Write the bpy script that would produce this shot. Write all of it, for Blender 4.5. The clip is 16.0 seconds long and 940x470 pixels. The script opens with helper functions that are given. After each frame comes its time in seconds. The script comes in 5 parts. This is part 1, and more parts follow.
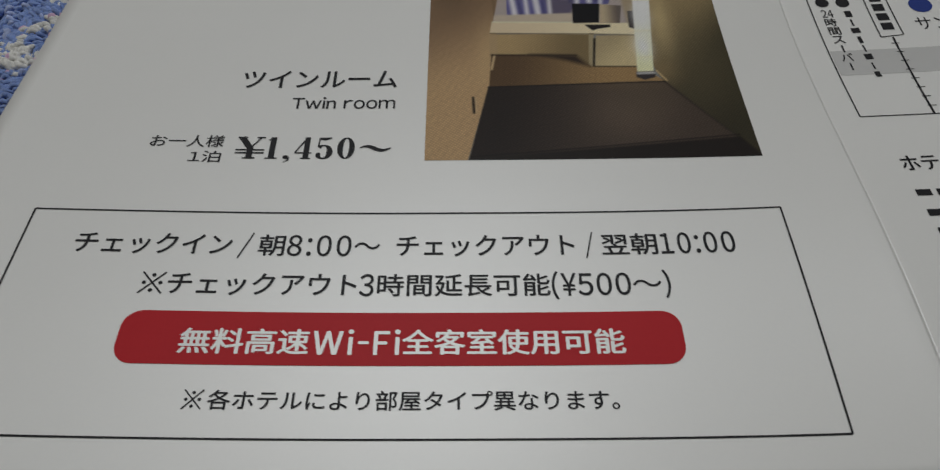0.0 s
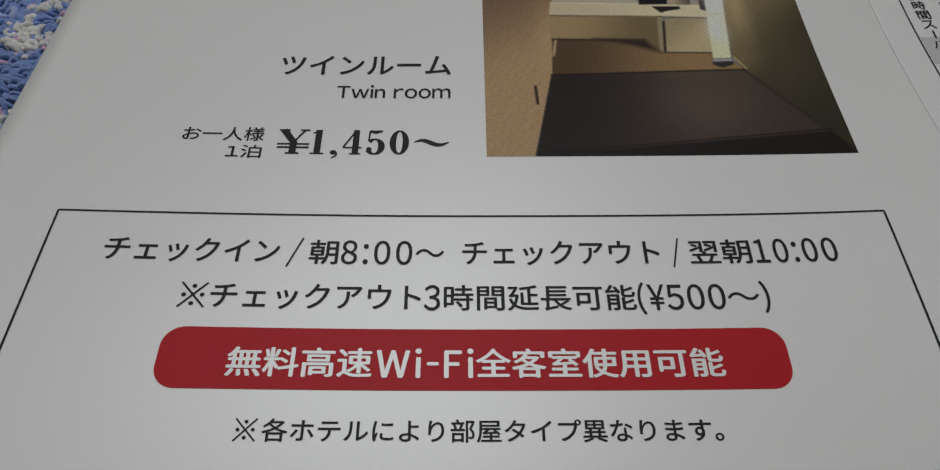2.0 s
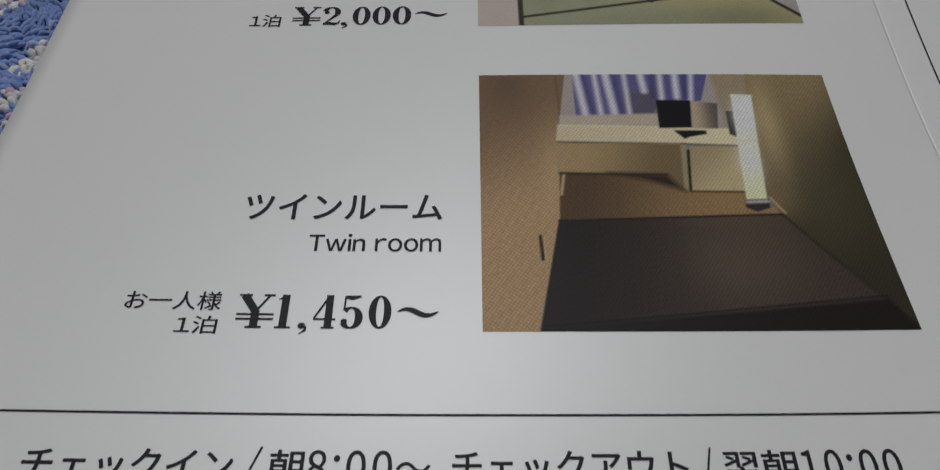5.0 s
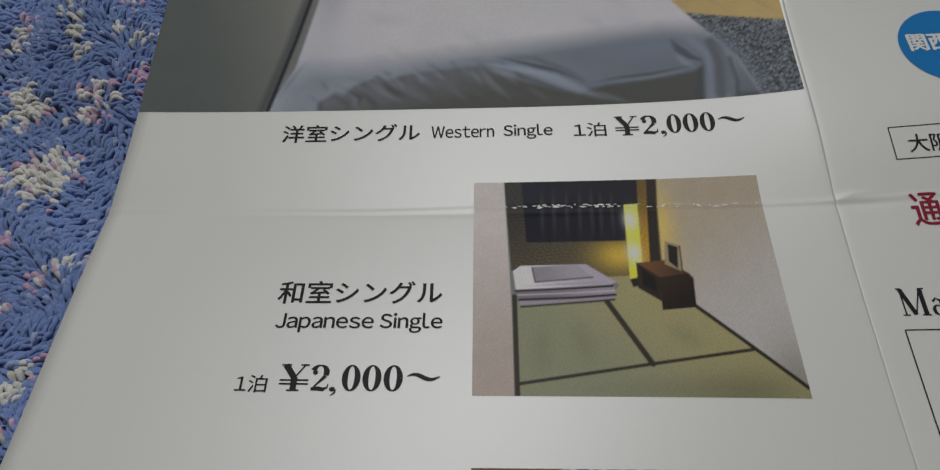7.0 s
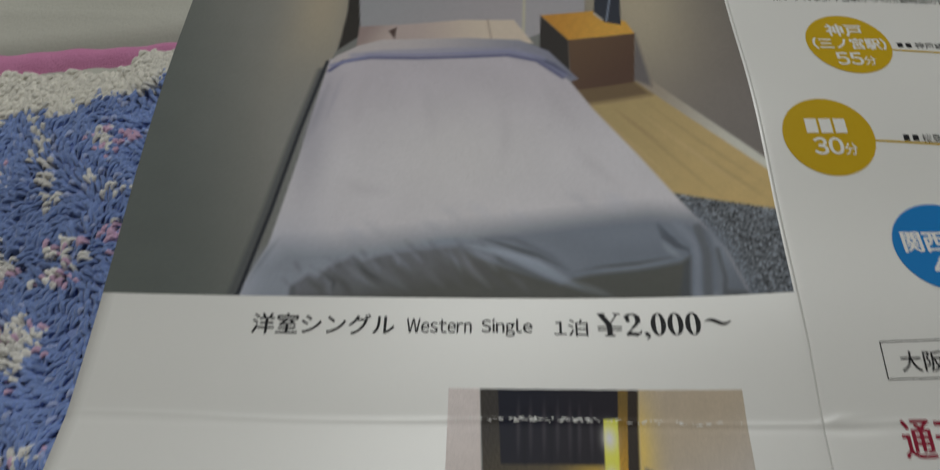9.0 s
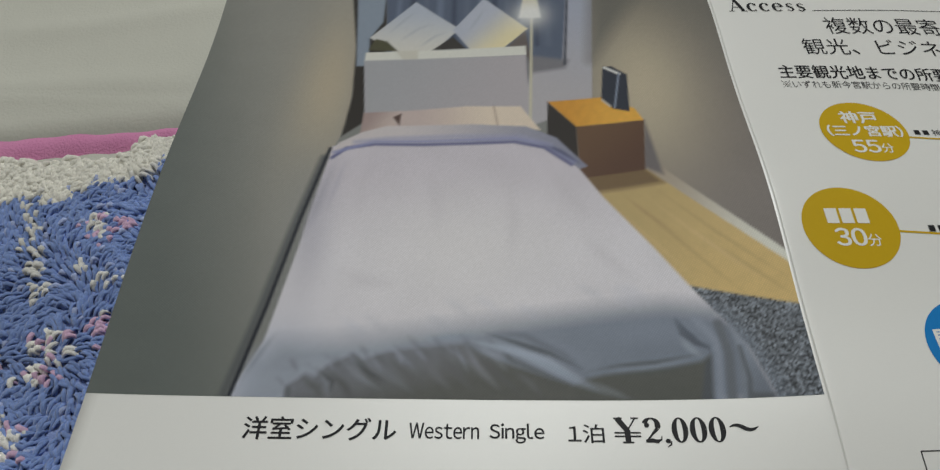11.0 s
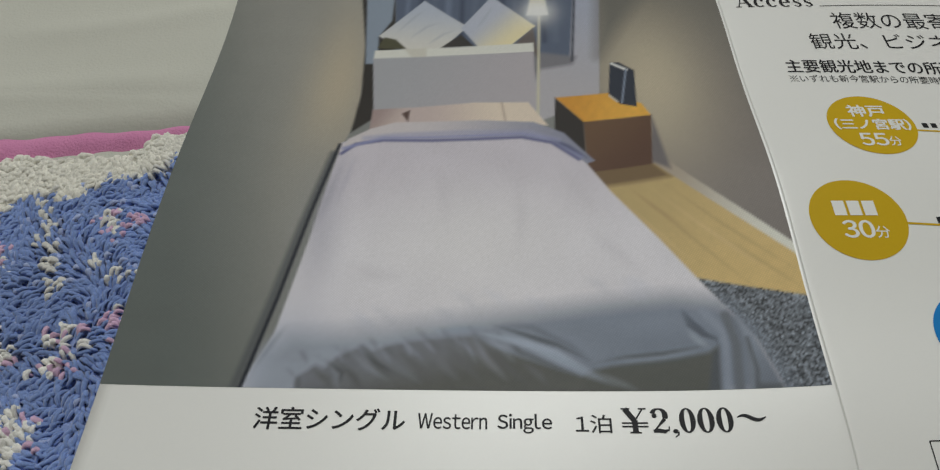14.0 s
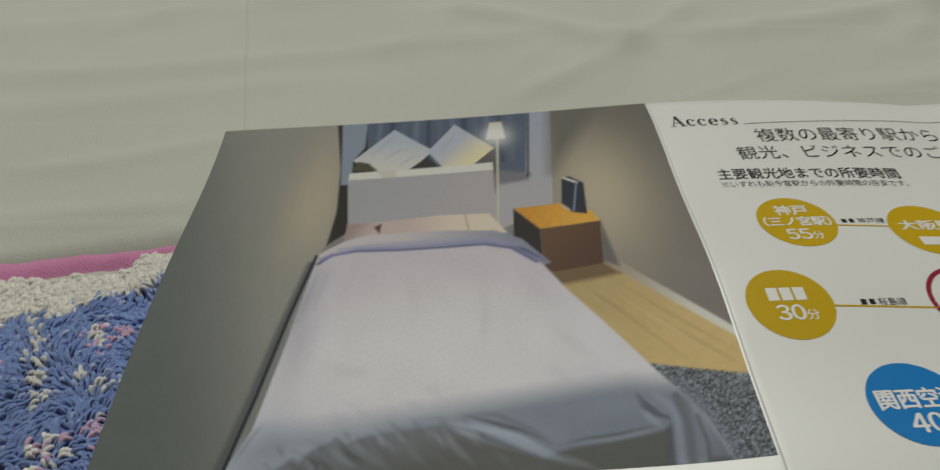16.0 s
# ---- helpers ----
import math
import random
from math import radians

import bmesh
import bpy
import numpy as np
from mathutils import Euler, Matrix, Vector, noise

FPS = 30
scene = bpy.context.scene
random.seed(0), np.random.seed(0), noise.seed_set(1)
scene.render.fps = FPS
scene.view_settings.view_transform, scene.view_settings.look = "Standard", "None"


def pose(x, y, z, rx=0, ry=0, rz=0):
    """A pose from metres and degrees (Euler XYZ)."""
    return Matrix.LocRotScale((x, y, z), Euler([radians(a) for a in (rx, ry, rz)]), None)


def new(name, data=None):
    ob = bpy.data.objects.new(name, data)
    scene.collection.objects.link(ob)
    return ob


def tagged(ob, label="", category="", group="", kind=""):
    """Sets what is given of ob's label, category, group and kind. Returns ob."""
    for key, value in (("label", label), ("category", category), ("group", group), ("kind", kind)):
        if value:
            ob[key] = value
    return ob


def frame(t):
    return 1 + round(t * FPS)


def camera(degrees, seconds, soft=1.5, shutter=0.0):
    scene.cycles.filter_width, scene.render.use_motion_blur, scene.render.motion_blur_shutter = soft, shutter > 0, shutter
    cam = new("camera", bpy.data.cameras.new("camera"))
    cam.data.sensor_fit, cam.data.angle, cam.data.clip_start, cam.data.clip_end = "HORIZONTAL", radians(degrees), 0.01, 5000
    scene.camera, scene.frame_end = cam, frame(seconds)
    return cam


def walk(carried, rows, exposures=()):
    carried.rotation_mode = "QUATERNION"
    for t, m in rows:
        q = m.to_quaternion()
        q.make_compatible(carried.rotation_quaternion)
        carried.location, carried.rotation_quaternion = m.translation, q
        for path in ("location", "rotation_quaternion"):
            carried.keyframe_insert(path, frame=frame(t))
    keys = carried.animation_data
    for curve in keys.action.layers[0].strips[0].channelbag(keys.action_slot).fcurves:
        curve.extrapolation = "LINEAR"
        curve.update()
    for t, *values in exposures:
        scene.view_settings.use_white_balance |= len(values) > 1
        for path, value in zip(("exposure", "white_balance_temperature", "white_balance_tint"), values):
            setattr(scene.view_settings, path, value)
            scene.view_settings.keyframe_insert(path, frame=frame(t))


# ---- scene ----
cam = camera(66.60, 16.0, soft=1.2, shutter=0.4)
PATH = [
    (0, 0.00886, -0.12177, 0.06227, 34.951, 2.537, -0.379),
    (0.5, 0.00469, -0.12027, 0.06327, 34.900, 2.329, -0.064),
    (1, 0.00211, -0.11854, 0.06146, 34.621, 2.383, -0.125),
    (1.5, 0.00238, -0.11777, 0.05876, 34.411, 2.552, -0.243),
    (2, 0.00105, -0.11550, 0.05772, 33.485, 2.017, -0.524),
    (2.5, 0.00192, -0.11517, 0.05693, 33.692, 2.588, -0.628),
    (3, 0.00133, -0.11469, 0.05634, 33.592, 2.387, -0.547),
    (5.5, 0.00246, -0.09306, 0.05847, 33.539, 1.811, 0.158),
    (5.7, 0.00274, -0.09223, 0.06287, 33.537, 2.110, 0.614),
    (5.9, 0.00275, -0.08566, 0.07187, 33.708, 2.323, 0.530),
    (6, 0.00128, -0.08096, 0.07439, 34.636, 2.025, 0.115),
    (6.2, -0.00117, -0.07106, 0.07568, 35.490, 0.606, 0.534),
    (6.5, 0.00081, -0.05926, 0.08015, 36.596, 0.650, 1.227),
    (7, 0.00354, -0.06140, 0.07669, 36.642, 1.654, 0.606),
    (7.5, 0.00366, -0.06300, 0.07626, 36.062, 0.826, -0.219),
    (8, 0.00293, -0.06387, 0.07635, 36.595, 1.458, 0.181),
    (8.5, 0.00118, -0.05668, 0.08123, 36.624, 0.074, 0.468),
    (8.7, 0.00088, -0.04961, 0.08652, 36.446, 0.724, 1.339),
    (9, 0.00621, -0.03715, 0.08975, 37.050, 0.718, 1.401),
    (9.5, 0.00458, -0.02797, 0.08429, 37.844, 0.860, 1.175),
    (12, 0.00691, -0.03331, 0.08991, 44.779, 0.970, 1.781),
    (12.5, 0.00795, -0.03264, 0.08919, 44.398, 1.757, 1.867),
    (13, 0.00843, -0.03372, 0.08856, 44.374, 1.925, 2.136),
    (13.5, 0.00767, -0.03304, 0.08724, 43.882, 1.627, 1.728),
    (14, 0.00574, -0.03328, 0.08740, 43.129, 1.533, 1.974),
    (14.5, 0.00654, -0.03221, 0.08631, 43.549, 2.493, 2.803),
    (15, 0.00718, -0.03326, 0.08518, 47.014, 1.512, 1.230),
    (15.5, 0.00768, -0.03277, 0.08780, 45.938, 1.636, 0.949),
    (15.7, 0.00683, -0.03655, 0.08827, 49.443, 1.188, 0.685),
    (16, 0.00877, -0.04420, 0.08959, 53.836, 2.053, -0.382),
]
walk(cam, [(t, pose(x, y, z, rx, ry, rz)) for t, x, y, z, rx, ry, rz in PATH],
     exposures=[(0.0, -0.50, 6550, 10), (3.2, -0.46, 6420, 12), (5.5, -0.44, 6400, 11), (5.9, -0.66, 6500, 9), (6.5, -0.66, 6650, 8), (7.0, -0.49, 6620, 10), (8.0, -0.49, 6650, 10),
                (8.5, -0.54, 6680, 10), (9.0, -0.46, 6750, 8), (9.5, -0.22, 6700, 7), (12.0, -0.04, 6720, 7), (15.5, -0.05, 6780, 6), (16.0, -0.10, 7000, 5)])

# ---- light: one round ceiling lamp in a closed room, a little bounced light ----
world = bpy.data.worlds.new("world")
scene.world = world
world.use_nodes = True
world.node_tree.nodes["Background"].inputs["Color"].default_value = (0.9, 0.95, 1.0, 1)
world.node_tree.nodes["Background"].inputs["Strength"].default_value = 0.05

LAMP_AT = (0.02, 0.84, 2.05)
lamp_data = bpy.data.lights.new("ceiling_glow", "AREA")
lamp_data.shape, lamp_data.size, lamp_data.energy = "DISK", 0.9, 26.0
lamp_data.color = (0.95, 0.985, 1.0)
lamp_ob = new("ceiling_glow", lamp_data)
lamp_ob.matrix_world = pose(LAMP_AT[0], LAMP_AT[1], LAMP_AT[2])

MM = 0.001


# ---- materials ----
def material(name, colour, rough=0.6, spec=0.4):
    m = bpy.data.materials.new(name)
    m.use_nodes = True
    b = m.node_tree.nodes["Principled BSDF"]
    b.inputs["Base Color"].default_value = (*colour, 1)
    b.inputs["Roughness"].default_value = rough
    b.inputs["Specular IOR Level"].default_value = spec
    return m, m.node_tree, b


def node(tree, kind, **values):
    n = tree.nodes.new(kind)
    for key, value in values.items():
        n.inputs[key].default_value = value
    return n


def coords(tree):
    return tree.nodes.new("ShaderNodeTexCoord").outputs["Object"]


def mottled(name, low, high, scale, fine, rough=0.6, spec=0.4, bump=0.2, distance=0.00005):
    """A surface between two colours, with grain at two sizes and a fine relief."""
    m, tree, b = material(name, low, rough, spec)
    at = coords(tree)
    big = node(tree, "ShaderNodeTexNoise", Scale=scale, Detail=3.0)
    small = node(tree, "ShaderNodeTexNoise", Scale=fine, Detail=4.0)
    mix = tree.nodes.new("ShaderNodeMix")
    mix.data_type = "RGBA"
    mix.inputs[6].default_value, mix.inputs[7].default_value = (*low, 1), (*high, 1)
    add = tree.nodes.new("ShaderNodeMath")
    add.operation = "MULTIPLY_ADD"
    add.inputs[1].default_value = 0.5
    half = tree.nodes.new("ShaderNodeMath")
    half.operation = "MULTIPLY"
    half.inputs[1].default_value = 0.5
    for n in (big, small):
        tree.links.new(at, n.inputs["Vector"])
    tree.links.new(big.outputs["Fac"], half.inputs[0])
    tree.links.new(small.outputs["Fac"], add.inputs[0])
    tree.links.new(half.outputs[0], add.inputs[2])
    tree.links.new(add.outputs[0], mix.inputs[0])
    tree.links.new(mix.outputs[2], b.inputs["Base Color"])
    relief = node(tree, "ShaderNodeBump", Strength=bump, Distance=distance)
    tree.links.new(small.outputs["Fac"], relief.inputs["Height"])
    tree.links.new(relief.outputs["Normal"], b.inputs["Normal"])
    return m


def printed(name, layer, rough=0.45, dots=0.07):
    """Coloured ink laid down as a fine dot screen on coated paper; the colours stand in the mesh."""
    m, tree, b = material(name, (0.5, 0.5, 0.5), rough, 0.12)
    ink = tree.nodes.new("ShaderNodeAttribute")
    ink.attribute_name = layer
    at = coords(tree)
    waves = []
    for turn in (0.6, 2.17):
        spin = tree.nodes.new("ShaderNodeMapping")
        spin.inputs["Rotation"].default_value = (0, 0, turn)
        w = node(tree, "ShaderNodeTexWave", Scale=1000.0)
        tree.links.new(at, spin.inputs["Vector"])
        tree.links.new(spin.outputs[0], w.inputs["Vector"])
        waves.append(w)
    both = tree.nodes.new("ShaderNodeMath")
    both.operation = "MULTIPLY"
    tree.links.new(waves[0].outputs["Fac"], both.inputs[0])
    tree.links.new(waves[1].outputs["Fac"], both.inputs[1])
    level = node(tree, "ShaderNodeMapRange")
    level.inputs["To Min"].default_value, level.inputs["To Max"].default_value = 1 - dots, 1 + 2 * dots
    tree.links.new(both.outputs[0], level.inputs["Value"])
    tone = tree.nodes.new("ShaderNodeVectorMath")
    tone.operation = "SCALE"
    tree.links.new(ink.outputs["Color"], tone.inputs[0])
    tree.links.new(level.outputs[0], tone.inputs["Scale"])
    tree.links.new(tone.outputs[0], b.inputs["Base Color"])
    return m


def yarn(name, layer):
    """Dyed cotton yarn: colour from the mesh, a fuzzy sheen, and twisted fibres as relief."""
    m, tree, b = material(name, (0.2, 0.3, 0.6), 1.0, 0.02)
    dye = tree.nodes.new("ShaderNodeAttribute")
    dye.attribute_name = layer
    fibre = node(tree, "ShaderNodeTexNoise", Scale=2200.0, Detail=6.0, Roughness=0.7)
    tree.links.new(coords(tree), fibre.inputs["Vector"])
    level = node(tree, "ShaderNodeMapRange")
    level.inputs["From Min"].default_value, level.inputs["From Max"].default_value = 0.25, 0.75
    level.inputs["To Min"].default_value, level.inputs["To Max"].default_value = 0.78, 1.24
    tree.links.new(fibre.outputs["Fac"], level.inputs["Value"])
    tone = tree.nodes.new("ShaderNodeVectorMath")
    tone.operation = "SCALE"
    tree.links.new(dye.outputs["Color"], tone.inputs[0])
    tree.links.new(level.outputs[0], tone.inputs["Scale"])
    tree.links.new(tone.outputs[0], b.inputs["Base Color"])
    relief = node(tree, "ShaderNodeBump", Strength=0.5, Distance=0.0003)
    tree.links.new(fibre.outputs["Fac"], relief.inputs["Height"])
    tree.links.new(relief.outputs["Normal"], b.inputs["Normal"])
    b.inputs["Sheen Weight"].default_value = 0.45
    return m


PAPER = mottled("coated_paper", (0.79, 0.795, 0.79), (0.84, 0.84, 0.83), 40, 3000, 0.39, 0.85, 0.10, 0.00002)
BLACK = mottled("black_ink", (0.010, 0.010, 0.013), (0.026, 0.026, 0.030), 300, 4000, 0.5, 0.15, 0.05, 0.00002)
RED = mottled("red_ink", (0.46, 0.008, 0.016), (0.54, 0.014, 0.022), 120, 3000, 0.5, 0.15, 0.05, 0.00002)
MAROON = mottled("maroon_ink", (0.27, 0.015, 0.04), (0.33, 0.02, 0.05), 200, 3000, 0.5, 0.15, 0.05, 0.00002)
GOLD = mottled("ochre_ink", (0.56, 0.36, 0.006), (0.64, 0.42, 0.012), 120, 3000, 0.5, 0.15, 0.05, 0.00002)
BLUE = mottled("blue_ink", (0.004, 0.19, 0.55), (0.008, 0.23, 0.62), 120, 3000, 0.5, 0.15, 0.05, 0.00002)
NAVY = mottled("navy_ink", (0.02, 0.04, 0.22), (0.03, 0.06, 0.28), 120, 3000, 0.5, 0.15, 0.05, 0.00002)
GREY = mottled("grey_ink", (0.55, 0.55, 0.55), (0.60, 0.60, 0.60), 120, 3000, 0.5, 0.15, 0.05, 0.00002)
WHITE = mottled("bare_paper_letters", (0.80, 0.80, 0.79), (0.85, 0.85, 0.84), 120, 3000, 0.39, 0.85, 0.05, 0.00002)
PHOTO = printed("photo_ink", "ink", dots=0.12)
FINE_PHOTO = printed("fine_photo_ink", "ink", dots=0.05)
PILE = yarn("rug_yarn", "dye")
BACKING = mottled("rug_backing", (0.24, 0.32, 0.60), (0.30, 0.38, 0.68), 150, 1500, 0.95, 0.1, 0.8, 0.0008)
PINK = mottled("pink_woven_band", (0.62, 0.22, 0.42), (0.74, 0.32, 0.54), 200, 2500, 0.9, 0.15, 0.8, 0.0004)
COTTON = mottled("white_cotton", (0.54, 0.54, 0.49), (0.62, 0.62, 0.565), 25, 1800, 0.9, 0.15, 0.5, 0.0002)
PLASTER = mottled("wall_plaster", (0.62, 0.60, 0.55), (0.68, 0.66, 0.61), 3, 60, 0.9, 0.2, 0.2, 0.002)
BOARDS = mottled("floor_wood", (0.22, 0.14, 0.08), (0.30, 0.20, 0.12), 4, 90, 0.5, 0.4, 0.2, 0.001)
lamp_mat, _, lamp_b = material("lamp_glass", (0.9, 0.9, 0.9), 0.5)
lamp_b.inputs["Emission Color"].default_value = (0.95, 0.985, 1.0, 1)
lamp_b.inputs["Emission Strength"].default_value = 3.0


# ---- building helpers ----
def from_arrays(name, verts, faces, mat, parent=None, label="", colours=None, layer="ink", smooth=True):
    """One mesh object from arrays of points in metres and of faces."""
    me = bpy.data.meshes.new(name)
    me.from_pydata([tuple(p) for p in verts], [], faces)
    me.materials.append(mat)
    if smooth:
        me.polygons.foreach_set("use_smooth", [True] * len(me.polygons))
    if colours is not None:
        att = me.color_attributes.new(layer, "FLOAT_COLOR", "POINT")
        att.data.foreach_set("color", np.column_stack([colours, np.ones(len(colours))]).astype(np.float32).ravel())
    me.update()
    ob = new(name, me)
    if parent is not None:
        ob.parent = parent
    if label:
        tagged(ob, label)
    return ob


def part(name, bm, mat, parent=None, label=""):
    me = bpy.data.meshes.new(name)
    bm.to_mesh(me)
    bm.free()
    me.materials.append(mat)
    ob = new(name, me)
    if parent is not None:
        ob.parent = parent
    if label:
        tagged(ob, label)
    return ob


def box(x0, x1, y0, y1, z0, z1, bevel=0.0):
    bm = bmesh.new()
    bmesh.ops.create_cube(bm, size=1)
    bmesh.ops.transform(bm, matrix=Matrix.LocRotScale(((x0 + x1) / 2, (y0 + y1) / 2, (z0 + z1) / 2), None, (x1 - x0, y1 - y0, z1 - z0)), verts=bm.verts)
    if bevel:
        bmesh.ops.bevel(bm, geom=bm.edges[:], offset=bevel, segments=3, affect="EDGES")
    return bm


def quads(nx, ny):
    """Faces of a grid of nx by ny points, row by row."""
    i = (np.arange(ny - 1)[:, None] * nx + np.arange(nx - 1)[None]).ravel()
    return np.stack([i, i + 1, i + nx + 1, i + nx], 1).tolist()


# ---- the folded sheet's shape: u across, v up the page, in millimetres; v = 0 is the cross fold ----
FOLD, TOP, FOOT, LEFT, RIGHT = 49.5, 105.0, -105.0, -49.5, 148.5


# how the rooms panel bows from side to side, band by band up the page: middle, half width, and the share of each power of u / FOLD
BOWS = [
    (-90, 28, -0.720, 0.099, 1.579, 0.608),
    (-45, 28, -0.448, -0.995, -0.122, -0.482),
    (15, 18, 0.547, 0.091, 0.643, 0.639),
    (50, 25, 0.844, 1.174, 1.505, 1.609),
    (95, 28, 3.594, 1.617, 0.013, -0.515),
]


def sheet(u, v, lift=0.0):
    """Where the point (u, v) of the leaflet lies in the world, in metres, lifted off the paper by so many millimetres."""
    u, v = np.asarray(u, float), np.asarray(v, float)
    low, s, over = np.minimum(v, 0), np.maximum(v, 0), np.maximum(u - FOLD, 0)
    uc = np.clip(u, -60, FOLD)
    a, w, over_c = uc / FOLD, v / 50, np.minimum(over, 60)
    slope = 0.13208 + -0.000312 * uc + 0.000050 * s + -0.000189 * uc ** 2 / 50
    z = 0.000195 * uc ** 2 + 0.004325 * uc * low / 10 + 0.000509 * np.minimum(uc, 0) ** 2 * (-low / 40)
    z = z + s * slope + over * (0.00517 + 0.00306 * w + 0.00342 * w * w) + -0.00308 * over_c ** 2 / 50
    for mid, half, k1, k2, k3, k4 in BOWS:
        z = z + np.exp(-((v - mid) / half) ** 2) * (k1 * a + k2 * a ** 2 + k3 * a ** 3 + k4 * a ** 4)
    z = z + 2.424 * over_c / 30 * np.exp(-((v - 10) / 20) ** 2) + -0.519 * (over_c / 30) ** 2 * w
    z = z + 0.075 * np.exp(-((v - 0.25 * np.sin(u / 9)) / 0.32) ** 2) - 0.04 * np.exp(-((v + 0.8) / 0.4) ** 2)
    z = z - 0.03 * np.exp(-((u - FOLD) / 0.5) ** 2)
    z = z + 0.14 * np.exp(-((u - 51.5) / 2.2) ** 2 - ((v - 0.4 - 0.2 * (u - 51.5)) / 0.5) ** 2) - 0.10 * np.exp(-((u - 53) / 3) ** 2 - ((v + 1.0) / 0.6) ** 2)
    y = np.where(v > 0, s * np.sqrt(np.maximum(1 - slope ** 2, 0.5)), v)
    x = u - 2.290 * np.clip((v - 10) / 95, 0, 1.1) * np.clip(u / FOLD, 0, 1)
    return np.stack([x * MM, y * MM, (z + lift) * MM], -1)


def spread(lo, hi, step, at=None, near=2.5, fine=0.25):
    """Positions from lo to hi, closer together round a fold."""
    n = max(2, int(round((hi - lo) / step)) + 1)
    xs = np.linspace(lo, hi, n)
    if at is not None and lo <= at <= hi:
        close = np.arange(max(lo, at - near), min(hi, at + near), fine)
        xs = np.unique(np.round(np.concatenate([xs[abs(xs - at) > near], close, [lo, hi]]), 4))
    return xs


def paper_panel(name, u0, u1, parent, label):
    us, vs = spread(u0, u1, 2.0, FOLD), spread(FOOT, TOP, 2.0, 0.0)
    uu, vv = np.meshgrid(us, vs)
    top = sheet(uu, vv).reshape(-1, 3)
    under = sheet(uu, vv, -0.12).reshape(-1, 3)
    n, nx, ny = len(top), len(us), len(vs)
    faces = quads(nx, ny)
    faces += [[a + n, d + n, c + n, b + n] for a, b, c, d in faces]
    ring = list(range(nx)) + [nx * j + nx - 1 for j in range(1, ny)] + [n - 1 - i for i in range(1, nx)] + [nx * j for j in range(ny - 2, 0, -1)]
    faces += [[b, a, a + n, b + n] for a, b in zip(ring, ring[1:] + ring[:1])]
    return from_arrays(name, np.vstack([top, under]), faces, PAPER, parent, label)


def columns(name, us, top, foot, mat, parent, lift=0.05, rows=9, label=""):
    """A flat printed shape between two curves over u."""
    t = np.linspace(0, 1, rows)[:, None]
    uu = np.repeat(us[None], rows, 0)
    vv = foot[None] * (1 - t) + top[None] * t
    return from_arrays(name, sheet(uu, vv, lift).reshape(-1, 3), quads(len(us), rows), mat, parent, label)


def disc(name, cu, cv, ru, rv, mat, parent, lift=0.05, label=""):
    a = np.linspace(math.pi, 0, 41)
    us = cu + ru * np.cos(a)
    h = np.maximum(rv * np.sin(a), 0.003)
    return columns(name, us, cv + h, cv - h, mat, parent, lift, 9, label)


def pill(name, u0, u1, v0, v1, r, mat, parent, lift=0.05, label=""):
    a = np.linspace(0, math.pi / 2, 9)
    us = np.concatenate([u0 + r - r * np.cos(a), np.linspace(u0 + r, u1 - r, 40)[1:-1], u1 - r + r * np.sin(a)])
    inset = np.concatenate([r - r * np.sin(a), np.zeros(38), r - r * np.cos(a)])
    return columns(name, us, v1 - inset, v0 + inset, mat, parent, lift, 9, label)


def stroke(points, width, lift):
    """Points and faces of a printed line along (u, v) points; width in millimetres, one or one a point."""
    pts = np.array(points, float)
    wid = np.broadcast_to(np.asarray(width, float), (len(pts),))
    dense, dw = [], []
    for i in range(len(pts) - 1):
        n = max(1, int(np.hypot(*(pts[i + 1] - pts[i])) / 1.5))
        for k in range(n):
            f = k / n
            dense.append(pts[i] * (1 - f) + pts[i + 1] * f)
            dw.append(wid[i] * (1 - f) + wid[i + 1] * f)
    dense.append(pts[-1])
    dw.append(wid[-1])
    p, wd = np.array(dense), np.array(dw)[:, None]
    d = np.gradient(p, axis=0)
    d /= np.maximum(np.hypot(d[:, 0], d[:, 1]), 1e-9)[:, None]
    side = np.stack([-d[:, 1], d[:, 0]], 1) * wd / 2
    a, b = p + side, p - side
    verts = np.vstack([sheet(a[:, 0], a[:, 1], lift), sheet(b[:, 0], b[:, 1], lift)])
    m = len(p)
    return verts, [[i, i + m, i + m + 1, i + 1] for i in range(m - 1)]


def strokes(name, lines, mat, parent, lift=0.05, label=""):
    """One printed mark made of several pen lines, each (points, width)."""
    verts, faces, n = [], [], 0
    for k, (points, width) in enumerate(lines):
        v, f = stroke(points, width, lift + 0.002 * (k % 8))
        verts.append(v)
        faces += [[i + n for i in face] for face in f]
        n += len(v)
    return from_arrays(name, np.vstack(verts), faces, mat, parent, label, smooth=False)


CUT = {}


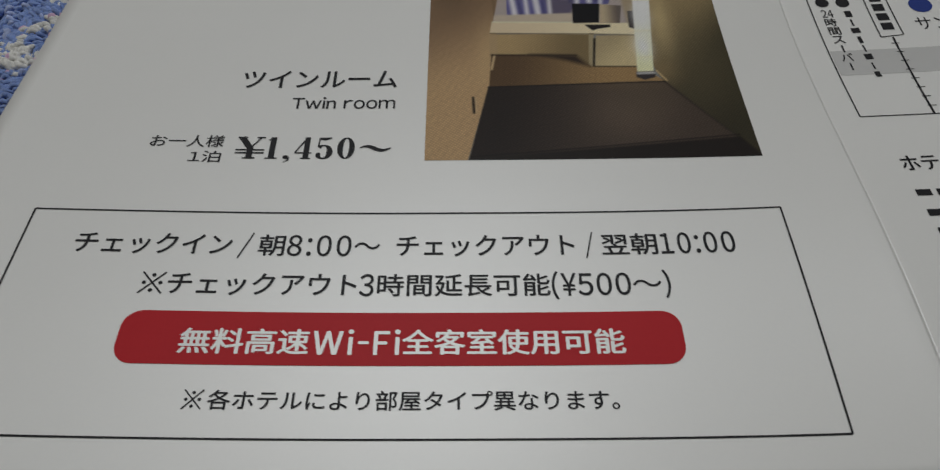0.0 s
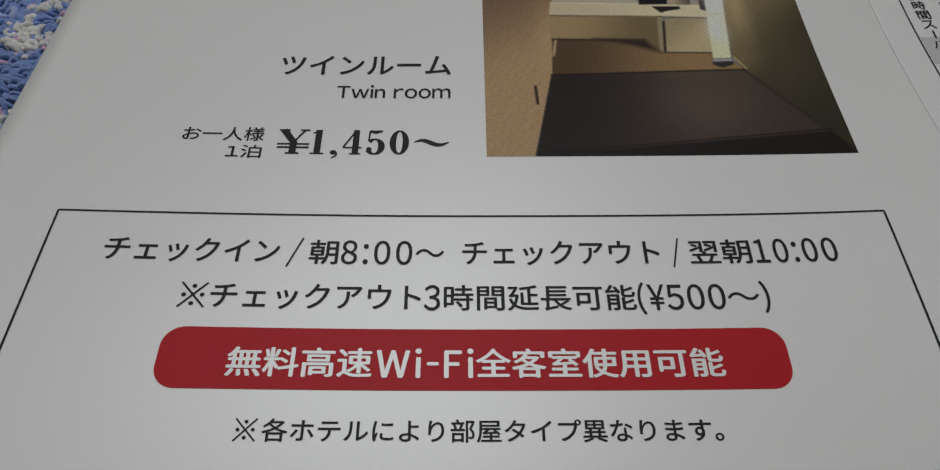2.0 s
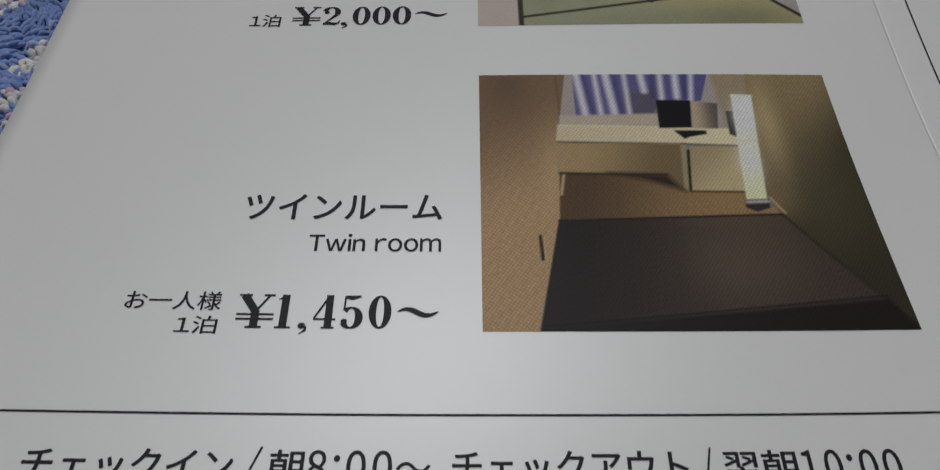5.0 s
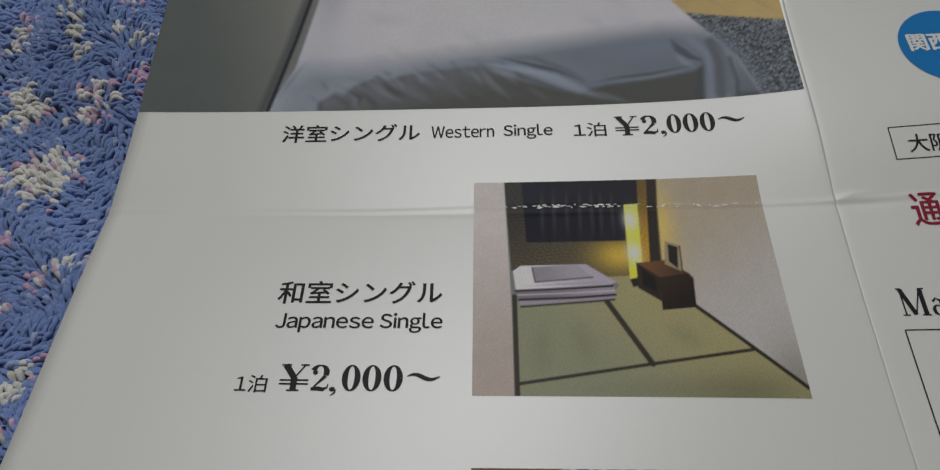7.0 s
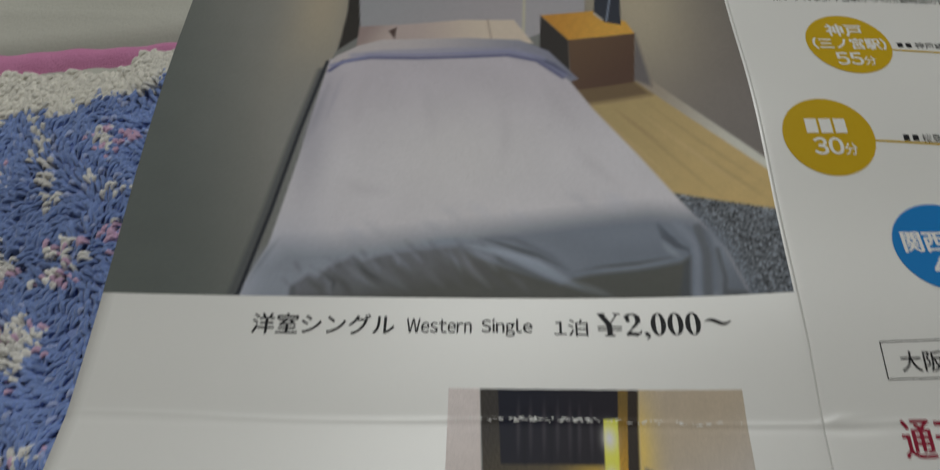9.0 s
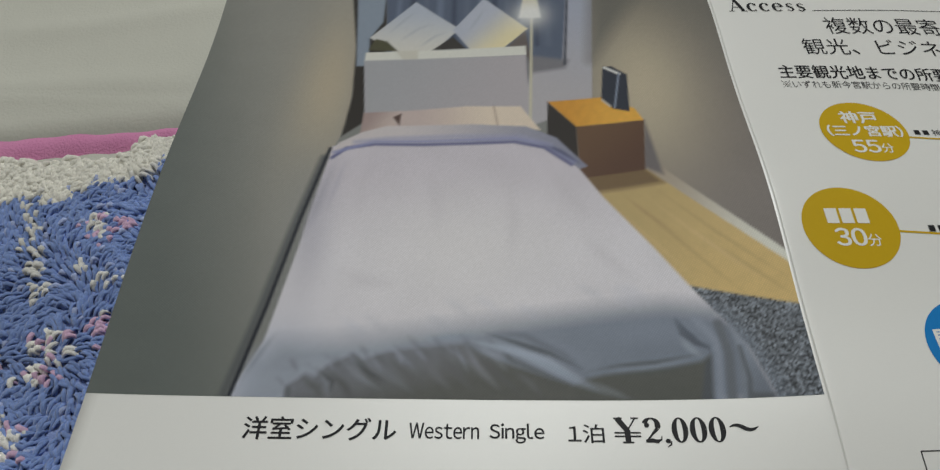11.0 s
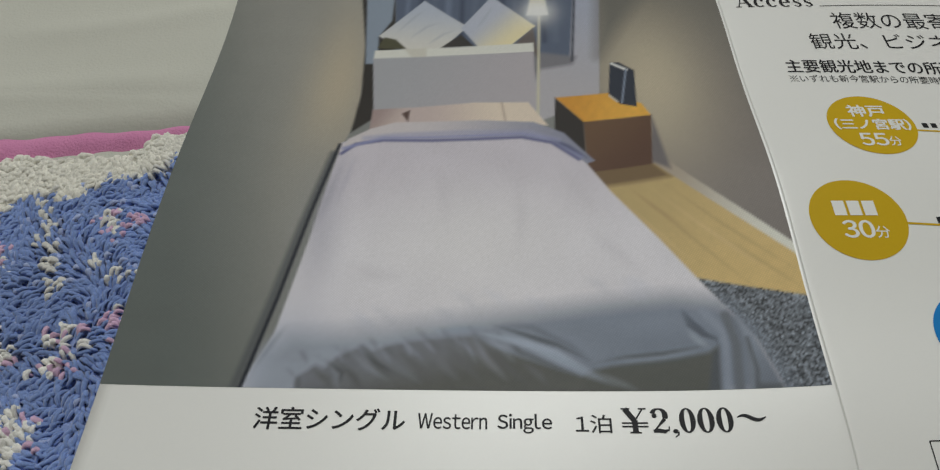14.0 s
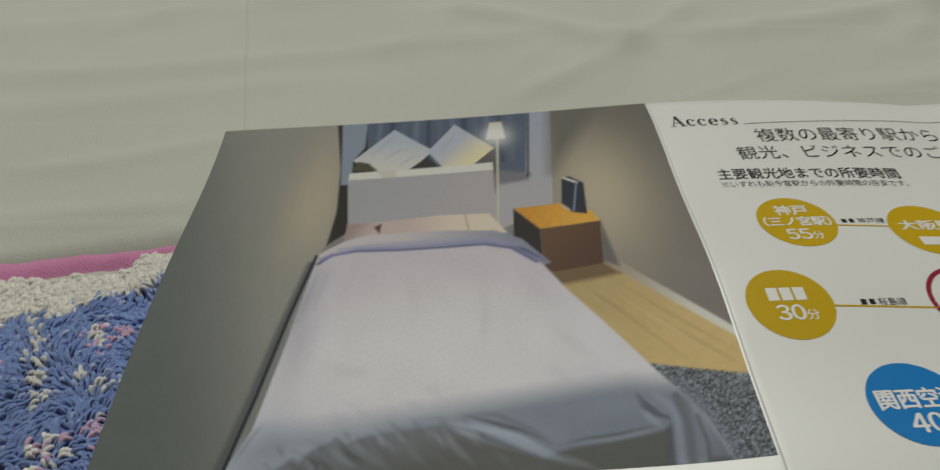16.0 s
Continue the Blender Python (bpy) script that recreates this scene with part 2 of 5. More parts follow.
def cut_letter(ch):
    """One letter of the built-in font at unit size: points, faces and width. Latin letters and digits take the wide forms, which match the Japanese ones."""
    if ch == "※":
        pts, faces = [], []
        for ax, ay in ((1, 1), (1, -1)):
            k = len(pts)
            for s, w in ((-0.42, 0.022), (-0.42, -0.022), (0.42, -0.022), (0.42, 0.022)):
                pts.append((0.5 + s * ax - w * ay * 0.7, 0.38 + s * ay + w * ax * 0.7))
            faces.append([k, k + 1, k + 2, k + 3] if ay > 0 else [k + 3, k + 2, k + 1, k])
        for ox, oy in ((0.3, 0), (-0.3, 0), (0, 0.3), (0, -0.3)):
            k = len(pts)
            pts += [(0.5 + ox + 0.065 * math.cos(a), 0.38 + oy + 0.065 * math.sin(a)) for a in np.linspace(0, 2 * math.pi, 10, endpoint=False)]
            faces.append(list(range(k, k + 10)))
        CUT[ch] = np.array(pts), faces
    if ch not in CUT:
        curve = bpy.data.curves.new("letter", "FONT")
        curve.body, curve.size, curve.resolution_u = WIDE.get(ch, chr(ord(ch) + 0xFEE0) if "!" <= ch <= "~" else ch), 1.0, 4
        holder = bpy.data.objects.new("letter", curve)
        scene.collection.objects.link(holder)
        bpy.context.view_layer.update()
        me = bpy.data.meshes.new_from_object(holder.evaluated_get(bpy.context.evaluated_depsgraph_get()))
        bpy.data.objects.remove(holder)
        CUT[ch] = np.array([v.co[:2] for v in me.vertices]), [list(f.vertices) for f in me.polygons]
        bpy.data.meshes.remove(me)
    return CUT[ch]


WIDE = {"¥": "\uffe5"}
NARROW = {"/": 0.42, "-": 0.42, ":": 1.0, "¥": 0.85}


def lettering(name, words, u0, u1, v0, v1, mat, parent, weight=0.0, lift=0.05, turn=0.0, label="", slant=0.0, latin=1.0, gap=0.085, track=0.0):
    """A line of type that fills the box u0..u1, v0..v1; turned about its first corner by so many degrees."""
    pts, faces, pen, count = [], [], 0.0, 0
    for ch in words:
        if ch == " ":
            pen += 0.36
            continue
        q, f = cut_letter(ch)
        q = q.copy()
        if "!" <= ch <= "~" or ch == "¥":
            q[:, 0] = (q[:, 0] - q[:, 0].min()) * latin * NARROW.get(ch, 1.0)
            wide = q[:, 0].max() + gap
            q[:, 0] += pen + gap / 2
        else:
            wide = 1.0 + track
            q[:, 0] += pen
        pts.append(q)
        faces += [[k + count for k in face] for face in f]
        count += len(q)
        pen += wide
    p = np.vstack(pts)
    lo, hi = p.min(0), p.max(0)
    q = (p - lo) / (hi - lo) * np.array([u1 - u0, v1 - v0])
    q[:, 0] += slant * q[:, 1]
    c, s = math.cos(radians(turn)), math.sin(radians(turn))
    q = np.stack([u0 + c * q[:, 0] - s * q[:, 1], v0 + s * q[:, 0] + c * q[:, 1]], 1)
    if weight:
        d, layers = weight * (v1 - v0), []
        for k, (a, e) in enumerate(((-d, 0), (d, 0), (0, 0.6 * d), (0, -0.6 * d))):
            layers.append(sheet(q[:, 0] + a, q[:, 1] + e, lift + 0.002 * k))
        faces = [[i + k * count for i in face] for k in range(4) for face in faces]
        return from_arrays(name, np.vstack(layers), faces, mat, parent, label, smooth=False)
    return from_arrays(name, sheet(q[:, 0], q[:, 1], lift), faces, mat, parent, label, smooth=False)


# ---- a heavy book-face alphabet for the prices, drawn with thick and thin pen strokes (unit height) ----
def arc(cx, cy, rx, ry, a0, a1, thin, thick, n=14):
    """An arc of a bowl: thick where it runs upright, thin where it runs level."""
    a = np.radians(np.linspace(a0, a1, n))
    return [(cx + rx * math.cos(t), cy + ry * math.sin(t)) for t in a], [thin + (thick - thin) * abs(math.cos(t)) ** 1.5 for t in a]


GLYPHS = {}
GLYPHS["0"] = (0.62, [arc(0.30, 0.5, 0.20, 0.47, 0, 360, 0.05, 0.20, 29)])
GLYPHS["1"] = (0.50, [([(0.26, 0), (0.26, 1)], 0.19), ([(0.08, 0.02), (0.44, 0.02)], 0.05), ([(0.10, 0.86), (0.20, 0.90), (0.28, 0.98)], [0.03, 0.06, 0.05])])
GLYPHS["2"] = (0.60, [arc(0.26, 0.70, 0.19, 0.27, 165, -25, 0.05, 0.19), ([(0.43, 0.57), (0.26, 0.33), (0.08, 0.07)], [0.13, 0.07, 0.05]),
                 ([(0.06, 0.07), (0.24, 0.10), (0.40, 0.06), (0.52, 0.14)], [0.10, 0.14, 0.13, 0.03]), arc(0.13, 0.70, 0.04, 0.05, 0, 360, 0.08, 0.08, 12), ([(0.51, 0.08), (0.53, 0.26)], 0.04)])
GLYPHS["4"] = (0.64, [([(0.40, 0), (0.40, 1)], 0.19), ([(0.38, 0.97), (0.04, 0.29)], 0.05), ([(0.03, 0.27), (0.58, 0.27)], 0.05), ([(0.24, 0.02), (0.56, 0.02)], 0.05)])
GLYPHS["5"] = (0.60, [([(0.12, 0.95), (0.28, 0.92), (0.48, 0.97)], [0.08, 0.13, 0.05]), ([(0.12, 0.97), (0.10, 0.54)], 0.05), arc(0.27, 0.32, 0.19, 0.30, 140, -150, 0.05, 0.20, 20), arc(0.12, 0.20, 0.04, 0.05, 0, 360, 0.08, 0.08, 12)])
GLYPHS[","] = (0.30, [arc(0.13, 0.07, 0.035, 0.035, 0, 360, 0.08, 0.08, 12), ([(0.19, 0.06), (0.19, -0.06), (0.10, -0.17)], [0.06, 0.05, 0.02])])
GLYPHS["¥"] = (0.74, [([(0.10, 0.98), (0.34, 0.50)], 0.18), ([(0.58, 0.98), (0.36, 0.50)], 0.05), ([(0.35, 0.52), (0.35, 0)], 0.18), ([(0.00, 0.98), (0.24, 0.98)], 0.05),
                 ([(0.47, 0.98), (0.68, 0.98)], 0.05), ([(0.20, 0.02), (0.50, 0.02)], 0.05), ([(0.0, 0.40), (0.70, 0.40)], 0.05), ([(0.0, 0.26), (0.70, 0.26)], 0.05)])
GLYPHS["A"] = (0.80, [([(0.14, 0.02), (0.38, 0.98)], 0.05), ([(0.36, 0.98), (0.64, 0.02)], 0.15), ([(0.22, 0.32), (0.54, 0.32)], 0.05), ([(0.03, 0.02), (0.26, 0.02)], 0.05), ([(0.52, 0.02), (0.78, 0.02)], 0.05)])
GLYPHS["c"] = (0.52, [arc(0.24, 0.32, 0.17, 0.30, 45, 315, 0.05, 0.14, 18), arc(0.36, 0.50, 0.03, 0.04, 0, 360, 0.07, 0.07, 10)])
GLYPHS["e"] = (0.54, [arc(0.25, 0.32, 0.17, 0.30, 0, 315, 0.05, 0.14, 20), ([(0.10, 0.35), (0.42, 0.35)], 0.05)])
GLYPHS["s"] = (0.46, [([(0.34, 0.52), (0.24, 0.62), (0.12, 0.54), (0.12, 0.42), (0.30, 0.28), (0.34, 0.14), (0.22, 0.02), (0.08, 0.12)], [0.05, 0.05, 0.08, 0.12, 0.12, 0.10, 0.05, 0.05])])
GLYPHS["a"] = (0.58, [([(0.12, 0.50), (0.22, 0.62), (0.36, 0.54), (0.38, 0.36), (0.38, 0.08), (0.50, 0.03)], [0.09, 0.05, 0.08, 0.14, 0.14, 0.05]), arc(0.22, 0.19, 0.13, 0.17, 60, 320, 0.05, 0.12, 14)])
GLYPHS["p"] = (0.64, [([(0.16, -0.30), (0.16, 0.62)], 0.14), arc(0.34, 0.32, 0.17, 0.29, -150, 150, 0.05, 0.14, 18), ([(0.04, -0.30), (0.30, -0.30)], 0.05), ([(0.04, 0.61), (0.16, 0.61)], 0.05)])
GLYPHS["M"] = (1.00, [([(0.14, 0.02), (0.14, 0.98)], 0.05), ([(0.14, 0.97), (0.46, 0.04)], 0.15), ([(0.46, 0.04), (0.78, 0.97)], 0.05), ([(0.80, 0.02), (0.80, 0.98)], 0.15),
                 ([(0.02, 0.02), (0.26, 0.02)], 0.05), ([(0.66, 0.02), (0.94, 0.02)], 0.05), ([(0.02, 0.98), (0.18, 0.98)], 0.05), ([(0.76, 0.98), (0.94, 0.98)], 0.05)])


def price(words, u0, u1, v0, v1, parent, name="price_lettering", spans=None):
    """A word in the book face that fills u0..u1, or with a span of its own for each letter."""
    lines, x, h = [], 0.0, v1 - v0
    for i, ch in enumerate(words):
        wide, pens = GLYPHS[ch]
        if spans:
            reach = [(a - e, a + e) for points, width in pens for (a, _), wd in zip(points, np.broadcast_to(np.asarray(width, float), (len(points),))) for e in ((wd / 2 if wd > 0.07 else 0.0),)]
            lo, hi = min(r[0] for r in reach), max(r[1] for r in reach)
            k = (spans[i][1] - spans[i][0]) / (hi - lo)
            at = spans[i][0] - lo * k
        else:
            k = (u1 - u0) / sum(GLYPHS[c][0] for c in words)
            at = u0 + x * k
            x += wide
        for points, width in pens:
            lines.append(([(at + a * k, v0 + b * h) for a, b in points], np.asarray(width) * (k + h) / 2))
    return strokes(name, lines, BLACK, parent)


def swash(u0, u1, v, parent, h=0.45):
    t = np.linspace(0, 1, 15)
    pts = [(u0 + (u1 - u0) * a, v + h * 0.7 * math.sin(2 * math.pi * a + 0.2)) for a in t]
    return strokes("wave_dash", [(pts, 0.12 + 0.42 * np.sin(np.pi * t))], BLACK, parent)


# ---- printed photographs: ink colours laid area by area on a fine grid ----
def lin(c):
    c = np.asarray(c, float) / 255
    return np.where(c <= 0.04045, c / 12.92, ((c + 0.055) / 1.055) ** 2.4)


WHITE_AT = lin((178, 176, 170))


def ink(c):
    """The reflectance of an ink that reads as this 8-bit colour beside paper that reads as light grey."""
    return np.clip(lin(c) / WHITE_AT * 0.78, 0.004, 0.95)


class Picture:
    def __init__(self, u0, u1, v0, v1, step, depth):
        self.depth = depth
        self.us, self.vs = spread(u0, u1, step), spread(v0, v1, step)
        self.u, self.v = [a.ravel() for a in np.meshgrid(self.us, self.vs)]
        self.c = np.tile(ink((120, 120, 115)), (len(self.u), 1))

    def grain(self, size, seed, sx=1.0, sy=1.0):
        """Smooth noise between -1 and 1, by summed waves in many directions."""
        r = np.random.RandomState(seed)
        out = np.zeros(len(self.u))
        for _ in range(24):
            a, k, ph = r.uniform(0, 2 * math.pi), r.uniform(0.6, 1.6) * 2 * math.pi / size, r.uniform(0, 2 * math.pi)
            out += np.sin(k * (math.cos(a) * self.u * sx + math.sin(a) * self.v * sy) + ph)
        return np.clip(out / 6, -1, 1)

    def mask(self, pts, soft):
        pts = np.array(pts, float)
        inside = np.zeros(len(self.u), bool)
        dist = np.full(len(self.u), 1e9)
        for (x0, y0), (x1, y1) in zip(pts, np.roll(pts, -1, 0)):
            cross = (y0 > self.v) != (y1 > self.v)
            if y0 != y1:
                inside ^= cross & (self.u < (x1 - x0) * (self.v - y0) / (y1 - y0) + x0)
            ex, ey = x1 - x0, y1 - y0
            t = np.clip(((self.u - x0) * ex + (self.v - y0) * ey) / max(ex * ex + ey * ey, 1e-9), 0, 1)
            dist = np.minimum(dist, np.hypot(self.u - x0 - t * ex, self.v - y0 - t * ey))
        return np.clip(0.5 + np.where(inside, dist, -dist) / soft, 0, 1)

    def lay(self, m, colour):
        self.c = self.c * (1 - m[:, None]) + colour * m[:, None]

    def area(self, pts, colour, soft=0.35, rough=0.0, size=1.0, seed=1):
        """Fill a polygon with one ink, or with a run from ink to ink: (point, ink, point, ink)."""
        m = self.mask(pts, soft)
        if len(colour) == 4:
            (a, ca, b, cb) = colour
            d = np.array(b, float) - np.array(a, float)
            t = np.clip(((self.u - a[0]) * d[0] + (self.v - a[1]) * d[1]) / (d @ d), 0, 1)[:, None]
            t = t * t * (3 - 2 * t)
            fill = ink(ca) * (1 - t) + ink(cb) * t
        else:
            fill = np.tile(ink(colour), (len(self.u), 1))
        if rough:
            fill = fill * (1 + rough * self.grain(size, seed))[:, None]
        self.lay(m, fill)

    def line(self, pts, colour, width, soft=0.3, strength=1.0, taper=False):
        """A pen line; tapered, it thins and fades out at both ends."""
        dist, where, run = np.full(len(self.u), 1e9), np.zeros(len(self.u)), 0.0
        total = sum(math.hypot(q[0] - o[0], q[1] - o[1]) for o, q in zip(pts, pts[1:]))
        for (x0, y0), (x1, y1) in zip(pts, pts[1:]):
            ex, ey = x1 - x0, y1 - y0
            t = np.clip(((self.u - x0) * ex + (self.v - y0) * ey) / max(ex * ex + ey * ey, 1e-9), 0, 1)
            d = np.hypot(self.u - x0 - t * ex, self.v - y0 - t * ey)
            where = np.where(d < dist, (run + t * math.hypot(ex, ey)) / total, where)
            dist = np.minimum(dist, d)
            run += math.hypot(ex, ey)
        thin = np.sin(np.pi * np.clip(where, 0, 1)) ** 0.7 if taper else 1.0
        self.lay(strength * thin * np.clip(0.5 + (width / 2 * thin - dist) / soft, 0, 1), ink(colour))

    def glow(self, at, colour, ru, rv, strength, within=None, soft=0.5):
        m = strength * np.exp(-((self.u - at[0]) / ru) ** 2 - ((self.v - at[1]) / rv) ** 2)
        if within is not None:
            m = m * self.mask(within, soft)
        self.lay(m, ink(colour))

    def build(self, name, parent, label, mat=PHOTO, tooth_size=0.035, density=1.0):
        tooth = np.random.RandomState(5).standard_normal((len(self.u), 1))
        self.c = np.clip(self.c ** 1.10 * 1.03 / density * (1 + tooth_size * tooth), 0.003, 0.95)
        return from_arrays(name, sheet(self.u, self.v, 0.03), quads(len(self.us), len(self.vs)), mat, parent, label, self.c * (self.depth + (1 - self.depth) * self.c))


# ---- the room: plain walls, floor and ceiling that close the place ----
def setting(name, bm, mat, label):
    return tagged(part(name, bm, mat), label, name.split("_")[0], kind="structure")


setting("floor", box(-2.0, 2.0, -1.6, 2.4, -0.22, -0.12), BOARDS, "plain brown wooden floor under the bedding")
setting("ceiling", box(-2.0, 2.0, -1.6, 2.4, 2.2, 2.3), PLASTER, "plain pale ceiling with a round lamp")
setting("wall_north", box(-2.0, 2.0, 2.4, 2.5, -0.22, 2.3), PLASTER, "plain pale plaster wall")
setting("wall_south", box(-2.0, 2.0, -1.7, -1.6, -0.22, 2.3), PLASTER, "plain pale plaster wall")
setting("wall_west", box(-2.1, -2.0, -1.7, 2.5, -0.22, 2.3), PLASTER, "plain pale plaster wall")
setting("wall_east", box(2.0, 2.1, -1.7, 2.5, -0.22, 2.3), PLASTER, "plain pale plaster wall")
bm = bmesh.new()
bmesh.ops.create_uvsphere(bm, u_segments=40, v_segments=20, radius=0.28)
bmesh.ops.transform(bm, matrix=Matrix.LocRotScale((LAMP_AT[0], LAMP_AT[1], 2.2), None, (1, 1, 0.3)), verts=bm.verts)
bmesh.ops.bisect_plane(bm, geom=bm.verts[:] + bm.edges[:] + bm.faces[:], plane_co=(0, 0, 2.199), plane_no=(0, 0, 1), clear_outer=True)
ceiling_lamp = tagged(part("ceiling_lamp", bm, lamp_mat), "round white glowing ceiling lamp under the ceiling", "lamp")


# ---- bedding ----
def bed_height(x, y):
    """The bedding's height in millimetres: level, then rising towards the head end, and pressed up under the leaflet."""
    rise = 0.225 * 10 * np.log1p(np.exp((y - 14) / 10))
    far = np.maximum(y - 70, 0)
    return -8.0 + rise - 0.225 * far * far / (far + 55)


def under_leaflet(x, y):
    """How far the rug fills the hollow under the paper."""
    k = np.clip((x + 44) / 14, 0, 1) * np.clip((70 - y) / 40, 0, 1)
    return 5.0 * k * k * (3 - 2 * k)


def cloth_height(x, y):
    z = bed_height(x, y) - 1.4 - 2.4 * np.clip((74.5 + 0.14 * (x + 54) - y) / 4 + 0.5, 0, 1)

    def ridge(px, py, qx, qy, high, wide, bend=0.0):
        dx, dy = qx - px, qy - py
        length = math.hypot(dx, dy)
        along = ((x - px) * dx + (y - py) * dy) / length
        off = ((x - px) * -dy + (y - py) * dx) / length + bend * np.sin(along / length * 5)
        fade = np.clip(along / 20, 0, 1) * np.clip((length - along) / 20, 0, 1)
        return high * np.exp(-(off / wide) ** 2) * fade

    z = z + ridge(-150, 150, 40, 160, 1.1, 6, 5) + ridge(-150, 128, -20, 136, 0.7, 6, 3) + ridge(-190, 185, 10, 205, 1.4, 9, 6)
    z = z + ridge(-110, 100, -40, 108, 0.8, 4, 2) + ridge(-130, 84, -45, 82, 0.9, 4, 2)
    z = z + ridge(10, 118, 90, 190, 2.0, 5, 3) + ridge(-10, 190, 70, 150, 1.8, 6, -4) + ridge(40, 120, 60, 230, 1.4, 5, 4)
    z = z + ridge(60, 160, 190, 185, 1.8, 6, 4) + ridge(-60, 230, 160, 250, 2.0, 11, 8) + ridge(90, 120, 220, 150, 1.5, 6, 3)
    z = z + ridge(100, 175, 60, 240, 1.3, 4, 3) + ridge(-20, 150, 30, 230, 1.0, 4, 3) + ridge(120, 140, 180, 230, 1.4, 5, 4) + ridge(-120, 165, -60, 235, 0.9, 5, 3) + ridge(20, 215, 140, 205, 1.2, 4, 4)
    for k in range(16):
        a = 0.35 + 0.28 * math.sin(k * 2.7)
        px, py, run = 5 + 11 * k, 122 + 9 * (k % 4) + 6 * math.sin(k), 34 + 14 * math.sin(k * 1.9)
        z = z + ridge(px, py, px + run * math.cos(a * (1 if k % 2 else -1) * 2), py + run * abs(math.sin(a * 2)) + 12, 0.55 + 0.25 * math.sin(k * 3.1), 2.6, 2)
    z = z + 0.22 * np.sin(x / 7 + 2 * np.sin(y / 13)) * np.sin(y / 8 + 2 * np.sin(x / 19)) * np.clip((y - 100) / 40, 0, 1)
    z = z + 0.5 * np.sin(x / 23 + np.sin(y / 31)) * np.sin(y / 17 + 1.3 * np.sin(x / 41))
    return z


xs = np.unique(np.concatenate([np.linspace(-700, 700, 71), np.arange(-200, 220, 2.0)]))
ys = np.unique(np.concatenate([np.linspace(-600, 900, 76), np.arange(56, 290, 1.6)]))
xx, yy = np.meshgrid(xs, ys)
zz = cloth_height(xx, yy)
bed_sheet = from_arrays("bed_sheet", np.stack([xx, yy, zz], -1).reshape(-1, 3) * MM, quads(len(xs), len(ys)), COTTON)
tagged(bed_sheet, "creased off-white cotton bed sheet spread over the mattress", "sheet")
part_y = np.linspace(80, 300, 90)
part_x = -45 - (part_y - 100) * 0.23
seam_w = 0.5
left, right = part_x - seam_w, part_x + seam_w
ridge_v = np.vstack([np.stack([left, part_y, cloth_height(left, part_y) + 0.05], -1), np.stack([part_x, part_y, cloth_height(part_x, part_y) + 0.45], -1), np.stack([right, part_y, cloth_height(right, part_y) + 0.05], -1)]) * MM
n = len(part_y)
from_arrays("seam", ridge_v, [[i, i + 1, i + n + 1, i + n] for i in range(2 * n - 1) if i != n - 1], COTTON, bed_sheet, "raised stitched seam")
mattress = tagged(part("mattress", box(-0.7, 0.7, -0.6, 0.9, -0.12, -0.016, 0.004), COTTON), "white mattress under the bed sheet on the floor", "mattress")


# ---- the rug: a woven backing, a pink band along its end, and curled loops of yarn ----
def rug_end(x):
    """The y at which the blue pile stops."""
    return np.minimum(65.6 + 0.45 * (x + 54), 64.4 + 0.14 * (x + 54))


rug = new("rug", None)
rug.location = (-0.06, 0.0, -0.008)
tagged(rug, "blue looped cotton rug with white and pink flowers", "rug")
bpy.context.view_layer.update()


def under(ob, parent):
    ob.parent = parent
    ob.matrix_parent_inverse = parent.matrix_world.inverted()
    return ob


xs, ys = np.arange(-240, 132, 3.0), np.arange(-200, 71.1, 3.0)
xx, yy = np.meshgrid(xs, ys)
lean = np.where(yy > 50, (yy - 50) / 21 * 0.14 * (xx + 54), 0)
yy = yy + lean
zz = bed_height(xx, yy) - 0.95 + under_leaflet(xx, yy)
under(from_arrays("backing", np.stack([xx, yy, zz], -1).reshape(-1, 3) * MM, quads(len(xs), len(ys)), BACKING), rug)
xs, t = np.arange(-240, 40, 1.0), np.linspace(0, 1, 7)
xx, tt = np.meshgrid(xs, t)
yy = (67.9 + 0.155 * (xx + 54)) * (1 - tt) + (71.9 + 0.09 * (xx + 54)) * tt + 0.2 * np.sin(xx / 3.1)
zz = bed_height(xx, yy) - 0.8 + 1.0 * np.sin(np.pi * tt) + 0.15 * np.sin(xx / 1.3)
under(from_arrays("end_band", np.stack([xx, yy, zz], -1).reshape(-1, 3) * MM, quads(len(xs), len(t)), PINK, None, "pink woven end band"), rug)

rng = np.random.RandomState(7)
FLOWERS = [(-65.2, 12.4, 5.4, 0.15), (-63.8, 27.0, 3.1, 0.5), (-60.7, 51.4, 2.9, 0.3), (-59.1, -5.2, 2.7, 0.2), (-59.2, -21.0, 3.2, 0.15), (-79.9, 40.4, 3.8, 0.3), (-76.0, 26.2, 4.2, 0.2), (-77.4, 13.4, 4.2, 0.2), (-74.6, -1.4, 2.6, 0.4), (-68.4, -13.4, 2.6, 0.1), (-62.8, -35.6, 5.2, 0.15),
           (-58.8, -31.0, 2.4, 0.2), (-78.2, 5.0, 2.2, 0.9), (-69.4, -0.6, 1.8, 0.9), (-63.9, -11.4, 1.3, 0.8), (-56.4, 31.6, 2.2, 0.8), (-64.0, -52.0, 4.5, 0.2), (-62.0, -64.0, 3.5, 0.3), (-78.0, -40.0, 4.5, 0.2), (-84.0, -20.0, 4.5, 0.2), (-92.0, 48.0, 4.0, 0.3), (-95.0, 8.0, 5.0, 0.2)]


